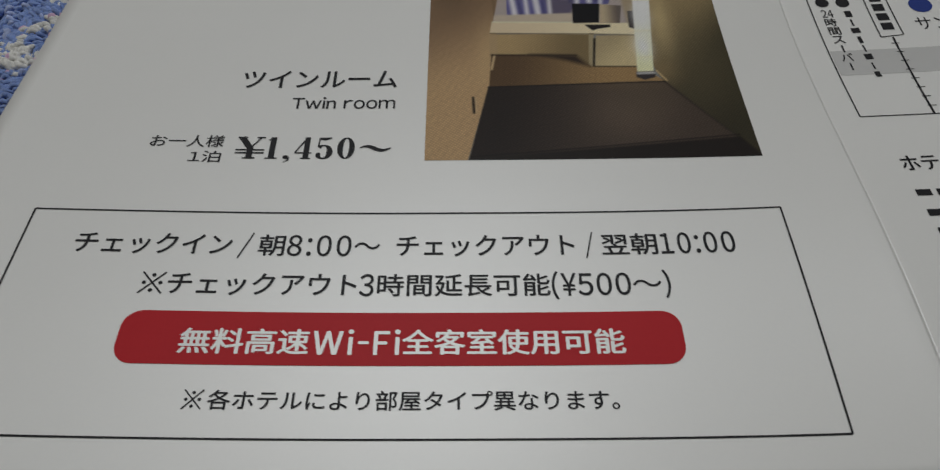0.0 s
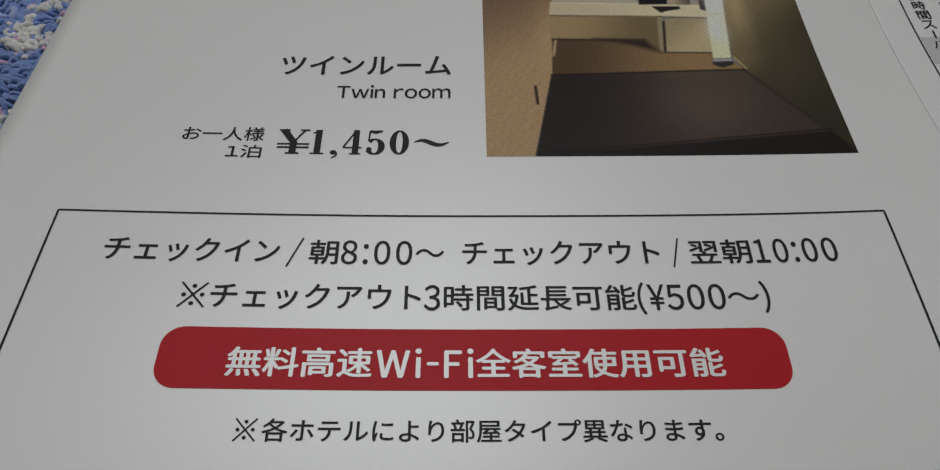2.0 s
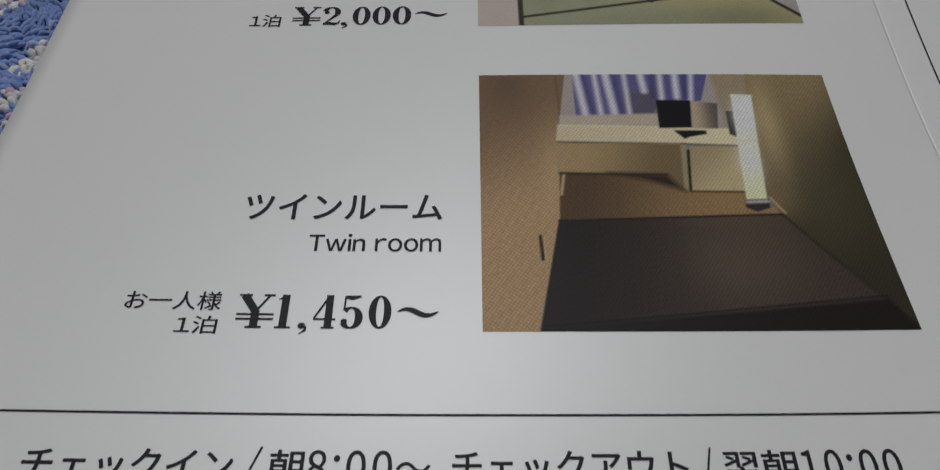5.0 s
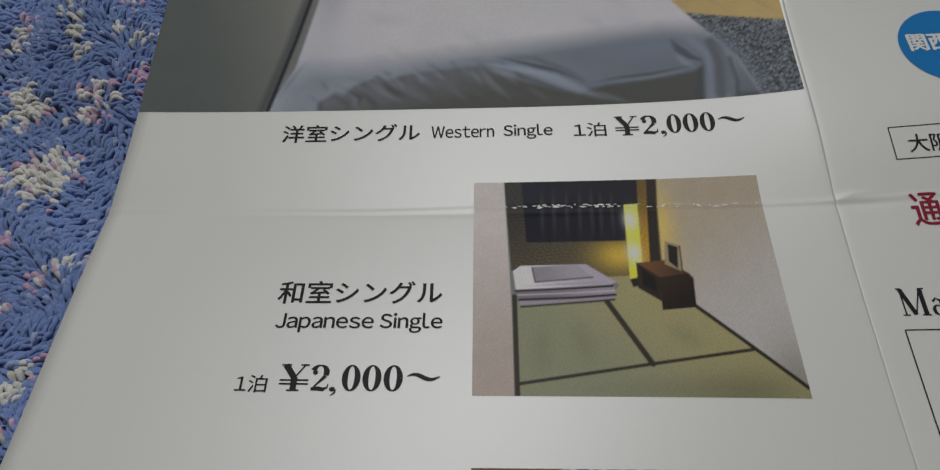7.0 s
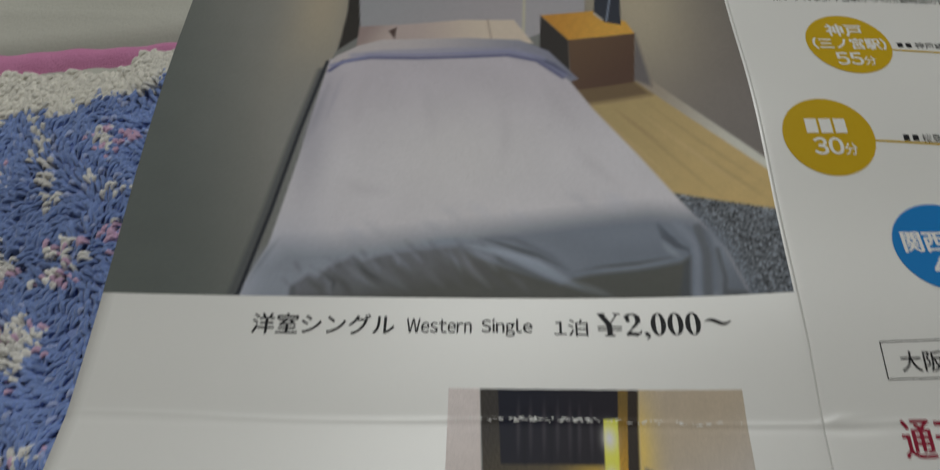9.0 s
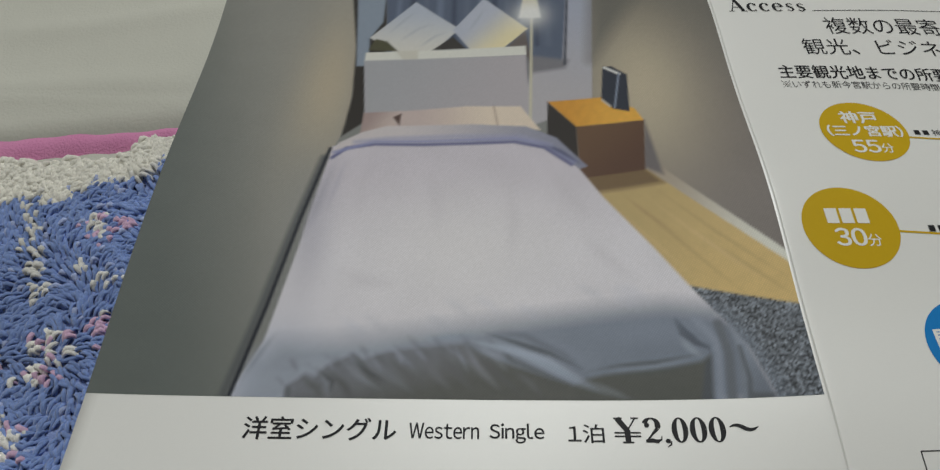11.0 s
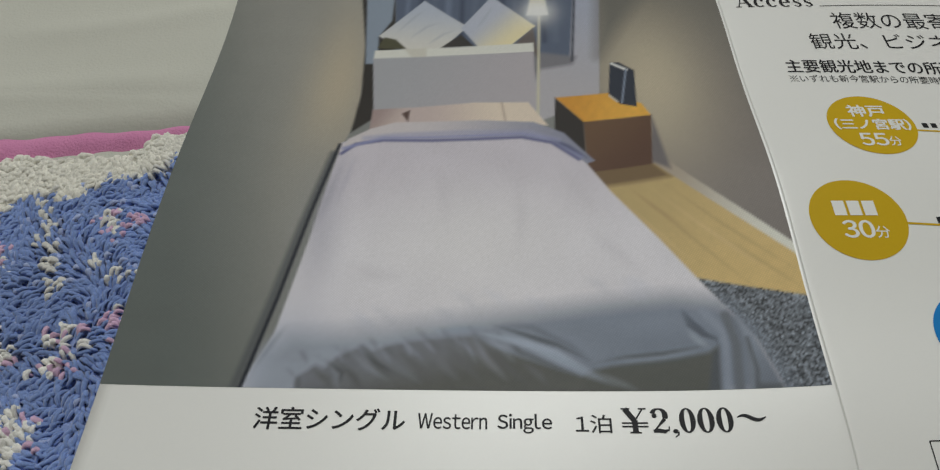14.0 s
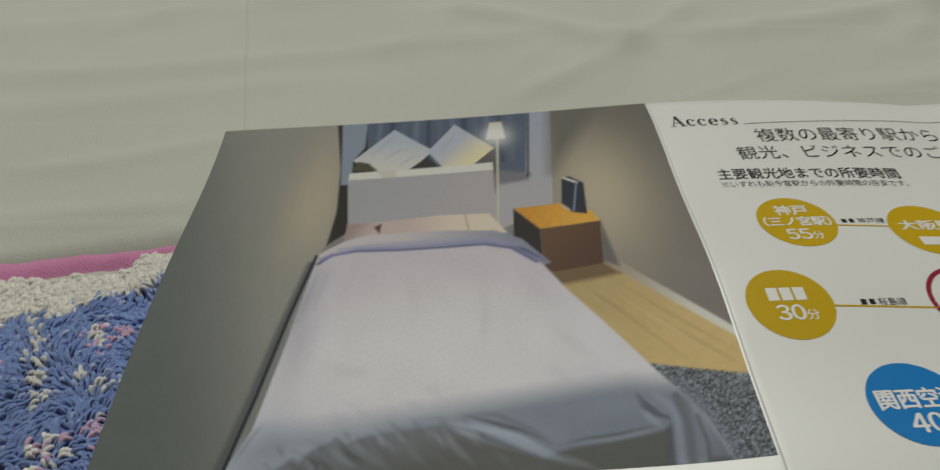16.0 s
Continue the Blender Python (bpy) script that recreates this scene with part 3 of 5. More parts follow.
def loops(x, y, length, thick, dye, high):
    """Curled yarn loops as bent tubes, all in one mesh; neighbours lie much the same way."""
    n, rings, sides = len(x), 6, 5
    a = 2.2 * np.sin(x / 7 + 1.7 * np.sin(y / 9)) + 2.0 * np.cos(y / 6 + 1.4 * np.sin(x / 11)) + 0.3 * rng.standard_normal(n)
    t = np.linspace(0, 1, rings)
    bend = rng.uniform(-2.3, 2.3, n)
    ang = a[:, None] + bend[:, None] * (t - 0.5)
    px = x[:, None] + np.cumsum(np.cos(ang), 1) * (length / rings)[:, None]
    py = y[:, None] + np.cumsum(np.sin(ang), 1) * (length / rings)[:, None]
    pz = bed_height(px, py) - 2.0 + np.sin(np.pi * (0.12 + 0.8 * t))[None] * high[:, None]
    rad = thick[:, None] * np.array([0.85, 1.0, 1.06, 1.04, 0.95, 0.62])[None] / 2
    phi = np.linspace(0, 2 * math.pi, sides, endpoint=False)
    nx, ny = -np.sin(ang), np.cos(ang)
    vx = px[..., None] + rad[..., None] * np.cos(phi) * nx[..., None]
    vy = py[..., None] + rad[..., None] * np.cos(phi) * ny[..., None]
    vz = pz[..., None] + rad[..., None] * np.sin(phi)
    verts = np.stack([vx, vy, vz], -1).reshape(-1, 3) * MM
    k = np.arange(rings - 1)[:, None] * sides + np.arange(sides)[None]
    k2 = np.arange(rings - 1)[:, None] * sides + (np.arange(sides)[None] + 1) % sides
    face = np.stack([k, k2, k2 + sides, k + sides], -1).reshape(-1, 4)
    faces = (np.arange(n)[:, None, None] * rings * sides + face[None]).reshape(-1, 4).tolist()
    faces += (np.arange(n)[:, None] * rings * sides + (rings - 1) * sides + np.arange(sides)[None]).tolist()
    return verts, faces, np.repeat(dye, rings * sides, 0)


gx, gy = np.meshgrid(np.arange(-118, -40, 0.70), np.arange(-90, 69, 0.70))
x, y = gx.ravel() + rng.uniform(-0.6, 0.6, gx.size), gy.ravel() + rng.uniform(-0.6, 0.6, gx.size)
keep = y < rug_end(x) + 1.2 * np.sin(x / 4.0)
x, y = x[keep], y[keep]
n = len(x)
patch = np.sin(x / 11 + 2 * np.sin(y / 17)) * np.sin(y / 9 + 1.5 * np.sin(x / 13))
tone = rng.uniform(0.9, 1.12, n)[:, None] * (1 + 0.13 * patch)[:, None]
dye = np.array([0.215, 0.31, 0.61])[None] * tone
white, rose, pale = np.array([0.80, 0.79, 0.76]), np.array([0.68, 0.46, 0.64]), np.array([0.42, 0.50, 0.78])
odds = rng.uniform(0, 1, n)
dye = np.where((odds < 0.025)[:, None], pale * tone, dye)
for fx, fy, fr, pink in FLOWERS:
    d = np.hypot((x - fx) * (1 + 0.2 * math.sin(fx)), y - fy) + rng.uniform(-0.5, 0.5, n)
    petal = 0.66 + 0.24 * np.cos(5 * np.arctan2(y - fy, x - fx) + fx)
    near, rim = d < fr * petal, (d > fr * petal * 0.75) & (d < fr * 1.1)
    dye = np.where((near & (odds < 0.9 - 0.6 * pink))[:, None], white * rng.uniform(0.9, 1.15, n)[:, None], dye)
    dye = np.where(((near | rim) & (odds > 1 - 0.4 * pink))[:, None], rose * tone, dye)
stem = (abs(y - 50.6 - 0.16 * (x + 61)) < 0.55) & (x > -66) & (x < -53.5)
dye = np.where(stem[:, None] & (np.hypot(x + 60.7, y - 51.4) > 2.0)[:, None], rose, dye)
vine = (abs(x + 70.4 + 0.35 * (y - 45) - 1.2 * np.sin(y / 3)) < 1.0) & (odds > 0.4) & (y > 38) & (y < 58)
dye = np.where(vine[:, None], white * 0.9, dye)
for fx, fy in ((-61.7, 41.7), (-58.2, 39.6), (-56.0, 39.8), (-65.4, 39.4), (-57.4, 62.0), (-59.8, 61.6)):
    dye = np.where((np.hypot((x - fx) * 1.5, y - fy) < 1.0)[:, None], white, dye)
light = dye[:, 0] > 0.36
verts, faces, col = loops(x, y, rng.uniform(3.0, 5.4, n) * np.where(light, 0.75, 1), rng.uniform(0.56, 0.88, n) * np.where(light, 1.2, 1), dye, 1.9 + 0.3 * light + 0.35 * np.sin(x / 2.6 + 1.5 * np.sin(y / 3.7)) * np.sin(y / 2.9 + np.sin(x / 4.1)) + rng.uniform(-0.25, 0.3, n))
RING = 30
near = np.flatnonzero((x > -60) & (x < -50) & (y > 24) & (y < 46))[:300]
each = [f for f in faces if max(f) < RING]
single = set(near.tolist())
rest = [f for f in faces if f[0] // RING not in single]
pile = from_arrays("pile", verts, rest, PILE, None, "curled blue, white and pink cotton loops", col, "dye")
tagged(under(pile, rug), kind="stuff")
for i in near:
    at = slice(i * RING, (i + 1) * RING)
    under(from_arrays("yarn_loop", verts[at], each, PILE, None, "", col[at], "dye"), rug)
xs, t = np.arange(-240, 40, 2.0), np.linspace(0, 1, 6)
xx, tt = np.meshgrid(xs, t)
yy = (rug_end(xx) - 1.0) * (1 - tt) + (68.3 + 0.155 * (xx + 54)) * tt
under(from_arrays("border_ground", np.stack([xx, yy, bed_height(xx, yy) - 0.7], -1).reshape(-1, 3) * MM, quads(len(xs), len(t)), COTTON, None, "off-white woven border"), rug)
m = 4200
x = rng.uniform(-128, -38, m)
y = rug_end(x) + rng.uniform(0, 1, m) * (67.2 + 0.155 * (x + 54) - rug_end(x)) + rng.uniform(-0.6, 0.3, m)
verts, faces, col = loops(x, y, rng.uniform(2.6, 4.6, m), rng.uniform(0.9, 1.3, m), np.array([0.84, 0.82, 0.75])[None] * rng.uniform(0.88, 1.08, m)[:, None], rng.uniform(1.6, 2.2, m))
border = from_arrays("border_pile", verts, faces, PILE, None, "curled off-white border loops", col, "dye")
tagged(under(border, rug), kind="stuff")

# ---- the leaflet ----
leaflet = new("leaflet", None)
tagged(leaflet, "unfolded glossy white hotel leaflet with creases, lying on the rug", "leaflet")
paper_panel("rooms_panel", LEFT, FOLD, leaflet, "white coated panel with room photographs and prices")
paper_panel("access_panel", FOLD, RIGHT, leaflet, "white coated panel with access notes and a map")


def outline(name, corners, width, parent, closed=True):
    pts = list(corners) + ([corners[0]] if closed else [])
    return strokes(name, [([a, b], width) for a, b in zip(pts, pts[1:])], BLACK, parent)


# --- photograph of the western single room ---
p = Picture(LEFT, FOLD - 0.5, 17.6, TOP, 0.30, 0.86)
p.area([(-50.6, 107.7), (-21.6, 106.5), (-19.5, 83.5), (-19.7, 69.0), (-22.3, 60.4), (-30.1, 16.8), (-53.0, 16.5)], ((-50.6, 47.4), (98, 102, 97), (-22.2, 56.3), (134, 132, 124)), 0.4, 0.015, 9, 3)
p.glow((-24.6, 77.0), (166, 154, 132), 6, 22, 0.75, [(-50.6, 107.7), (-22.1, 106.5), (-20.2, 83.6), (-20.0, 69.0), (-22.3, 60.4), (-30.1, 16.8), (-53.0, 16.5)])
p.glow((-25.5, 51.2), (134, 133, 127), 5, 14, 0.7, [(-50.6, 107.7), (-22.1, 106.5), (-20.2, 83.6), (-20.0, 69.0), (-22.3, 60.4), (-30.1, 16.8), (-53.0, 16.5)])
p.area([(-23.6, 106.6), (-16.4, 106.2), (-14.7, 86.9), (-18.4, 83.5), (-16.8, 69.0), (-20.7, 65.3), (-20.0, 75.2), (-20.9, 88.9)], (52, 48, 44), 0.5)
p.area([(-22.4, 106.6), (-16.4, 106.2), (-16.3, 96.2), (-18.5, 91.5), (-17.9, 83.5), (-20.2, 83.6)], (126, 134, 142), 0.5)
p.area([(-16.5, 106.6), (21.6, 105.8), (19.6, 82.3), (-14.6, 86.0)], (84, 92, 106), 0.5)
for i, x in enumerate((0, 1, 2, 3, 4, 5, 6, 7, 8, 9, 10, 11)):
    a = -13.4 + 2.75 * x
    p.line([(a, 104.8), (a + 0.3 * math.sin(i * 2.1), 88)], ((104, 112, 126), (62, 68, 82), (92, 99, 112))[i % 3], 0.9 + 0.4 * (i % 2), 0.9, 0.8)
p.area([(21.1, 105.8), (27.1, 106.1), (24.2, 72.6), (10.6, 66.6), (11.3, 83.8), (18.9, 82.0)], ((23.8, 101.2), (146, 148, 156), (15.2, 73.9), (156, 152, 152)), 0.5)
p.area([(11.3, 85.5), (20.2, 83.3), (19.4, 81.3), (13.2, 80.4), (11.8, 77.2)], (112, 110, 112), 1.2)
p.line([(21.3, 105.0), (19.4, 82.3)], (60, 62, 70), 0.5, 0.5)
p.area([(-18.5, 91.7), (-10.1, 102.1), (-1.1, 93.5), (-5.8, 87.2), (-11.2, 85.1), (-14.9, 88.7)], ((-9.7, 100.7), (156, 160, 166), (-10.8, 85.8), (182, 178, 168)), 0.3)
p.area([(-2.4, 93.2), (3.7, 102.6), (12.7, 92.6), (5.5, 85.2), (2.4, 85.4)], ((1.7, 95.2), (158, 160, 166), (8.8, 88.8), (196, 184, 150)), 0.3)
for a in ([(-15.2, 92.3), (-11.9, 96.9), (-9.6, 99.7)], [(-12.6, 90.4), (-9.2, 93.9), (-6.3, 95.3)], [(0.5, 92.4), (2.9, 97.0), (4.1, 99.8)], [(-8.9, 88.4), (-5.5, 91.8), (-3.1, 92.7)]):
    p.line(a, (140, 143, 148), 0.5, 0.6, 0.5, True)
p.area([(-6.2, 87.5), (-2.3, 91.3), (0.4, 87.7)], (58, 55, 52), 0.3)
p.area([(-17.3, 91.3), (-15.0, 90.5), (-12.6, 87.5), (-18.4, 88.1)], (78, 76, 58), 0.4)
p.area([(8.6, 87.8), (12.2, 92.2), (13.3, 82.0), (11.8, 85.9)], (96, 88, 84), 0.5)
p.area([(-18.8, 87.4), (12.1, 87.8), (12.2, 85.3), (-18.8, 84.9)], (186, 184, 174), 0.3)
p.area([(-13.0, 87.5), (-8.8, 87.7), (-8.7, 84.8), (-11.2, 84.6)], (176, 172, 160), 0.5)
p.area([(-18.9, 85.1), (12.1, 85.3), (12.2, 70.7), (-17.2, 70.2)], ((-16.7, 83.4), (148, 147, 147), (10.8, 72.6), (156, 150, 150)), 0.3)
p.line([(13.5, 95.5), (12.4, 66.8)], (172, 167, 146), 0.5, 0.4)
p.area([(11.9, 102.2), (14.8, 102.2), (15.4, 95.7), (10.9, 95.9)], ((13.3, 101.7), (182, 176, 158), (13.2, 96.7), (250, 244, 214)), 0.5)
p.glow((13.2, 96.7), (255, 250, 226), 3.4, 3.6, 0.85)
p.area([(26.6, 106.1), (49.4, 106.5), (49.9, 35.9), (32.9, 57.1), (30.4, 69.3), (23.8, 72.7)], ((29.4, 96.8), (104, 101, 94), (45.3, 48.2), (118, 111, 105)), 0.4, 0.012, 8, 5)
p.glow((33.2, 75.2), (172, 161, 138), 11, 20, 0.85, [(26.6, 106.1), (49.4, 106.5), (49.9, 35.9), (32.9, 57.1), (30.4, 69.3), (23.8, 72.7)])
p.area([(26.4, 106.2), (38.9, 106.1), (27.4, 87.9), (24.4, 83.0)], (104, 101, 93), 4.5)
p.area([(19.9, 55.3), (33.4, 57.1), (49.9, 36.5), (49.4, 29.0), (35.4, 33.2), (28.7, 43.0)], ((25.0, 52.6), (164, 145, 102), (46.5, 33.0), (186, 163, 112)), 0.3, 0.02, 5, 6)
for k, a in enumerate(([(26.1, 53.2), (38.7, 37.3), (42.9, 32.1)], [(29.0, 53.1), (40.8, 39.3), (48.0, 31.9)], [(31.5, 53.6), (39.9, 43.8), (49.3, 33.9)], [(23.9, 51.4), (31.3, 41.8), (37.3, 34.2)], [(27.3, 51.3), (35.1, 42.8)], [(34.7, 46.2), (45.2, 35.0)], [(39.5, 41.6), (48.8, 31.9)])):
    p.line(a, ((146, 124, 86), (186, 164, 120))[k % 2], 0.5, 0.6, 0.4, True)
p.area([(20.5, 56.9), (31.2, 57.2), (33.9, 53.8), (22.6, 52.5)], (110, 90, 62), 1.2)
p.area([(31.1, 57.2), (33.1, 57.9), (50.8, 37.1), (50.4, 35.7)], ((32.4, 56.8), (150, 138, 122), (48.4, 37.5), (206, 196, 180)), 0.3)
p.area([(32.4, 67.6), (32.9, 64.2), (34.0, 55.4), (31.1, 57.2)], (104, 98, 96), 0.8)
p.area([(15.7, 73.1), (25.5, 73.6), (31.1, 70.6), (32.4, 67.6), (20.4, 66.9)], ((17.3, 72.9), (180, 132, 50), (29.7, 68.3), (200, 152, 66)), 0.3, 0.04, 2, 8)
p.area([(20.4, 67.0), (32.4, 67.7), (31.2, 56.7), (20.4, 55.6)], ((21.1, 66.2), (98, 74, 52), (29.4, 56.9), (84, 58, 42)), 0.3)
p.area([(15.7, 73.1), (20.5, 67.0), (20.3, 56.9), (15.3, 64.7)], (44, 38, 34), 0.3)
p.area([(26.4, 81.2), (28.1, 81.1), (30.7, 78.8), (30.2, 69.9), (27.3, 70.8), (25.5, 73.3)], (38, 44, 56), 0.3)
p.line([(26.7, 80.9), (29.3, 79.1)], (206, 208, 212), 0.5, 0.3)
p.line([(29.2, 79.1), (27.7, 71.1)], (120, 128, 140), 0.35, 0.3)
p.line([(25.6, 73.0), (26.9, 71.4)], (170, 164, 150), 0.4, 0.3)
p.area([(34.7, 34.8), (50.1, 30.4), (50.6, 17.5), (42.0, 16.8), (37.7, 27.4)], (104, 108, 112), 0.4)
r = np.random.RandomState(3)
fleck = np.clip(0.9 + 0.5 * r.standard_normal(len(p.u)), 0.25, 2.2)
p.c = np.where(p.mask([(34.7, 34.8), (50.1, 30.4), (50.6, 17.5), (42.0, 16.8), (37.7, 27.4)], 0.4)[:, None] > 0.5, p.c * fleck[:, None], p.c)
p.area([(-17.4, 71.1), (-10.7, 71.5), (-10.3, 66.4), (-17.5, 65.7)], ((-16.5, 70.5), (146, 130, 124), (-11.4, 68.1), (172, 158, 150)), 0.4)
p.area([(-10.9, 71.4), (0.9, 72.5), (10.8, 72.2), (14.2, 66.5), (-11.8, 67.1)], ((-8.8, 69.5), (170, 156, 149), (6.4, 70.5), (190, 177, 160)), 0.4)
p.line([(5.9, 72.3), (6.6, 67.9)], (150, 132, 118), 0.35, 0.4, 0.7)
p.area([(-12.1, 70.0), (-10.6, 70.9), (-10.8, 67.9)], (84, 66, 60), 0.4)
duvet = [(-21.9, 62.9), (-17.0, 64.8), (10.6, 64.9), (18.2, 61.4), (23.9, 51.4), (30.4, 41.8), (35.4, 33.8), (38.5, 29.2), (41.3, 24.5), (43.6, 16.7), (-30.5, 16.6), (-26.7, 25.9), (-24.2, 42.7)]
p.area(duvet, ((0.2, 60.0), (176, 170, 172), (0.8, 38.0), (190, 186, 193)), 0.4, 0.02, 12, 9)
p.glow((1.6, 42.4), (194, 190, 197), 17, 12, 0.6, duvet)
for a in ([(-14.4, 60.3), (-15.9, 54.9), (-16.1, 47.4)], [(14.6, 59.5), (17.3, 54.1), (21.6, 46.7)], [(-6.0, 58.7), (-3.7, 53.4), (-2.8, 44.8)], [(19.5, 44.4), (24.6, 38.7), (27.8, 35.5)], [(-17.8, 38.2), (-13.8, 36.0), (-8.3, 35.5)], [(8.4, 55.7), (9.2, 47.0), (8.6, 39.0)]):
    p.line(a, (168, 163, 164), 1.6, 2.0, 0.28, True)
p.glow((-25.1, 19.8), (146, 152, 162), 7, 8, 0.9, duvet)
p.glow((-22.6, 45.0), (158, 155, 160), 3, 12, 0.6, duvet)
front = [(-28.5, 16.2), (-27.7, 22.5), (-24.4, 25.8), (-13.1, 26.7), (-4.4, 28.1), (4.4, 29.2), (13.2, 30.3), (22.0, 31.2), (30.8, 31.9), (37.5, 30.9), (41.0, 26.8), (44.3, 16.2)]
p.area(front, ((-19.5, 22.5), (140, 144, 150), (29.7, 24.2), (114, 120, 128)), 4.6, 0.035, 7, 21)
p.glow((28.5, 28.0), (124, 130, 139), 12, 3, 0.7, front, 2.0)
p.area([(-22.4, 16.3), (-22.4, 19.3), (-21.1, 20.1), (-20.0, 21.2), (-18.5, 20.7), (-17.2, 22.4), (-15.6, 23.1), (-13.8, 24.2), (-12.2, 23.3), (-9.4, 24.4), (-5.1, 25.2), (-0.8, 25.6), (2.0, 25.9), (4.4, 24.4), (8.7, 22.6), (12.8, 21.2), (16.9, 19.8), (18.7, 20.7), (21.1, 21.2), (26.1, 21.8), (30.2, 22.2), (34.5, 23.0), (36.1, 24.1), (35.2, 16.3)], ((-4.2, 24.8), (110, 111, 114), (-2.1, 17.9), (88, 88, 83)), 0.8, 0.03, 3, 22)
p.glow((28.1, 18.4), (84, 85, 79), 14, 4, 0.7, [(17.6, 19.4), (21.1, 21.2), (26.1, 21.8), (30.2, 22.2), (34.5, 22.9), (36.2, 23.7), (35.1, 16.3), (17.4, 16.4)])
for a, c, w in (([(-21.8, 19.8), (-22.1, 18.5), (-21.9, 16.9)], (86, 89, 90), 0.6), ([(-20.5, 20.7), (-18.1, 18.9), (-17.0, 17.0)], (92, 93, 90), 0.9), ([(-18.8, 22.4), (-16.9, 19.8), (-16.3, 17.0)], (122, 125, 128), 0.8),
                ([(-17.2, 21.8), (-14.4, 19.4), (-12.8, 17.0)], (84, 85, 82), 0.9), ([(-16.0, 23.9), (-12.4, 20.7), (-8.8, 18.8)], (126, 129, 132), 0.9), ([(-13.8, 24.2), (-11.1, 20.8), (-8.0, 18.3)], (86, 87, 84), 0.8),
                ([(-12.4, 24.2), (-8.6, 21.1), (-4.6, 18.3)], (112, 114, 116), 1.0), ([(-9.3, 24.1), (-5.6, 20.8), (-2.1, 18.3)], (94, 94, 92), 1.0), ([(-5.0, 24.6), (-1.9, 21.1), (0.3, 18.8)], (108, 108, 110), 1.2),
                ([(-2.5, 25.2), (0.2, 22.1), (3.6, 18.6)], (96, 96, 96), 1.0), ([(0.9, 25.6), (4.4, 21.7), (7.1, 18.8)], (118, 118, 121), 1.1), ([(2.5, 25.6), (6.1, 21.7), (10.2, 17.9)], (90, 90, 89), 1.0),
                ([(8.6, 22.1), (11.1, 19.9), (12.7, 17.9)], (100, 100, 100), 0.9)):
    p.line(a, c, w, 0.8, 0.75, True)
for a, c, w in (([(4.4, 25.9), (8.7, 23.3), (13.6, 21.1), (18.1, 19.4)], (90, 92, 94), 1.0), ([(4.0, 26.9), (8.7, 25.1), (13.7, 22.5), (17.9, 20.2), (22.0, 18.2)], (146, 153, 162), 1.5), ([(-4.3, 26.5), (0.9, 26.9), (4.4, 27.3)], (134, 141, 150), 1.2),
                ([(5.2, 27.7), (10.4, 27.2), (15.5, 24.5), (19.4, 20.7)], (104, 108, 115), 1.1), ([(11.3, 27.6), (16.4, 25.3), (19.9, 22.0)], (122, 128, 137), 1.2), ([(18.7, 20.5), (21.7, 18.9), (24.8, 17.5)], (116, 119, 120), 0.8),
                ([(21.1, 21.8), (27.8, 22.4), (34.6, 23.6)], (126, 132, 139), 0.8), ([(21.1, 21.0), (27.7, 21.6), (34.9, 22.8)], (84, 87, 86), 0.5)):
    p.line(a, c, w, 0.8, 0.75, True)
r = np.random.RandomState(31)
for i in range(34):
    a = -25.5 + 0.98 * i + r.uniform(-0.4, 0.4)
    top = 19.0 + 7.4 * math.sqrt(max(0.0, min(1.0, (a + 27) / 24))) - max(0.0, a - 3) * 0.16 + r.uniform(-0.8, 1.6)
    run, lean = r.uniform(1.6, 4.6), r.uniform(0.5, 1.3)
    p.line([(a, top), (a + run * lean * 0.5, top - run * 0.45), (a + run * lean, top - run)], ((150, 155, 164), (78, 80, 80))[i % 2], r.uniform(0.35, 0.75), 0.7, r.uniform(0.2, 0.42), True)
for i in range(12):
    a = r.uniform(-22, 26)
    top = 27.5 + 0.12 * (a + 20) + r.uniform(0, 4)
    p.line([(a, top), (a + 2.5, top - 1.6), (a + 4.5, top - 3.6)], ((168, 171, 180), (134, 139, 148))[i % 2], 0.9, 1.6, 0.2, True)
p.line([(4.0, 27.9), (9.2, 26.1), (13.8, 24.5), (18.6, 21.9)], (76, 80, 84), 0.7, 0.5, 0.8, True)
p.line([(1.5, 26.7), (9.2, 24.7), (13.7, 23.3), (18.1, 20.8)], (150, 156, 165), 1.0, 0.5, 0.8, True)
p.line([(18.6, 21.7), (23.2, 22.6), (28.1, 23.0), (35.1, 24.2)], (84, 87, 88), 0.6, 0.5, 0.8, True)
p.line([(36.2, 24.6), (36.1, 21.5), (35.7, 17.9)], (66, 68, 70), 0.7, 0.5, 0.8, True)
p.line([(31.7, 30.1), (32.9, 27.8), (35.5, 24.9)], (74, 80, 90), 0.7, 0.5, 0.8, True)
p.line([(37.8, 29.7), (39.1, 26.2), (39.7, 23.0)], (92, 98, 108), 0.8, 0.5, 0.8, True)
p.line([(-14.1, 23.6), (-11.7, 21.6), (-8.1, 19.6)], (78, 80, 80), 0.6, 0.5, 0.8, True)
p.line([(-18.4, 21.8), (-16.1, 20.0), (-16.2, 18.1)], (78, 80, 80), 0.6, 0.5, 0.8, True)
p.area([(35.0, 23.0), (36.5, 24.1), (35.4, 16.3), (33.2, 16.3)], (80, 83, 86), 0.7)
p.line([(31.6, 29.9), (32.5, 27.3), (34.1, 25.8), (35.8, 25.0), (36.2, 23.0)], (82, 87, 95), 0.8, 0.5, 0.9, True)
p.line([(31.9, 26.8), (33.3, 24.9), (34.9, 23.4)], (138, 145, 152), 1.0, 0.7, 0.8, True)
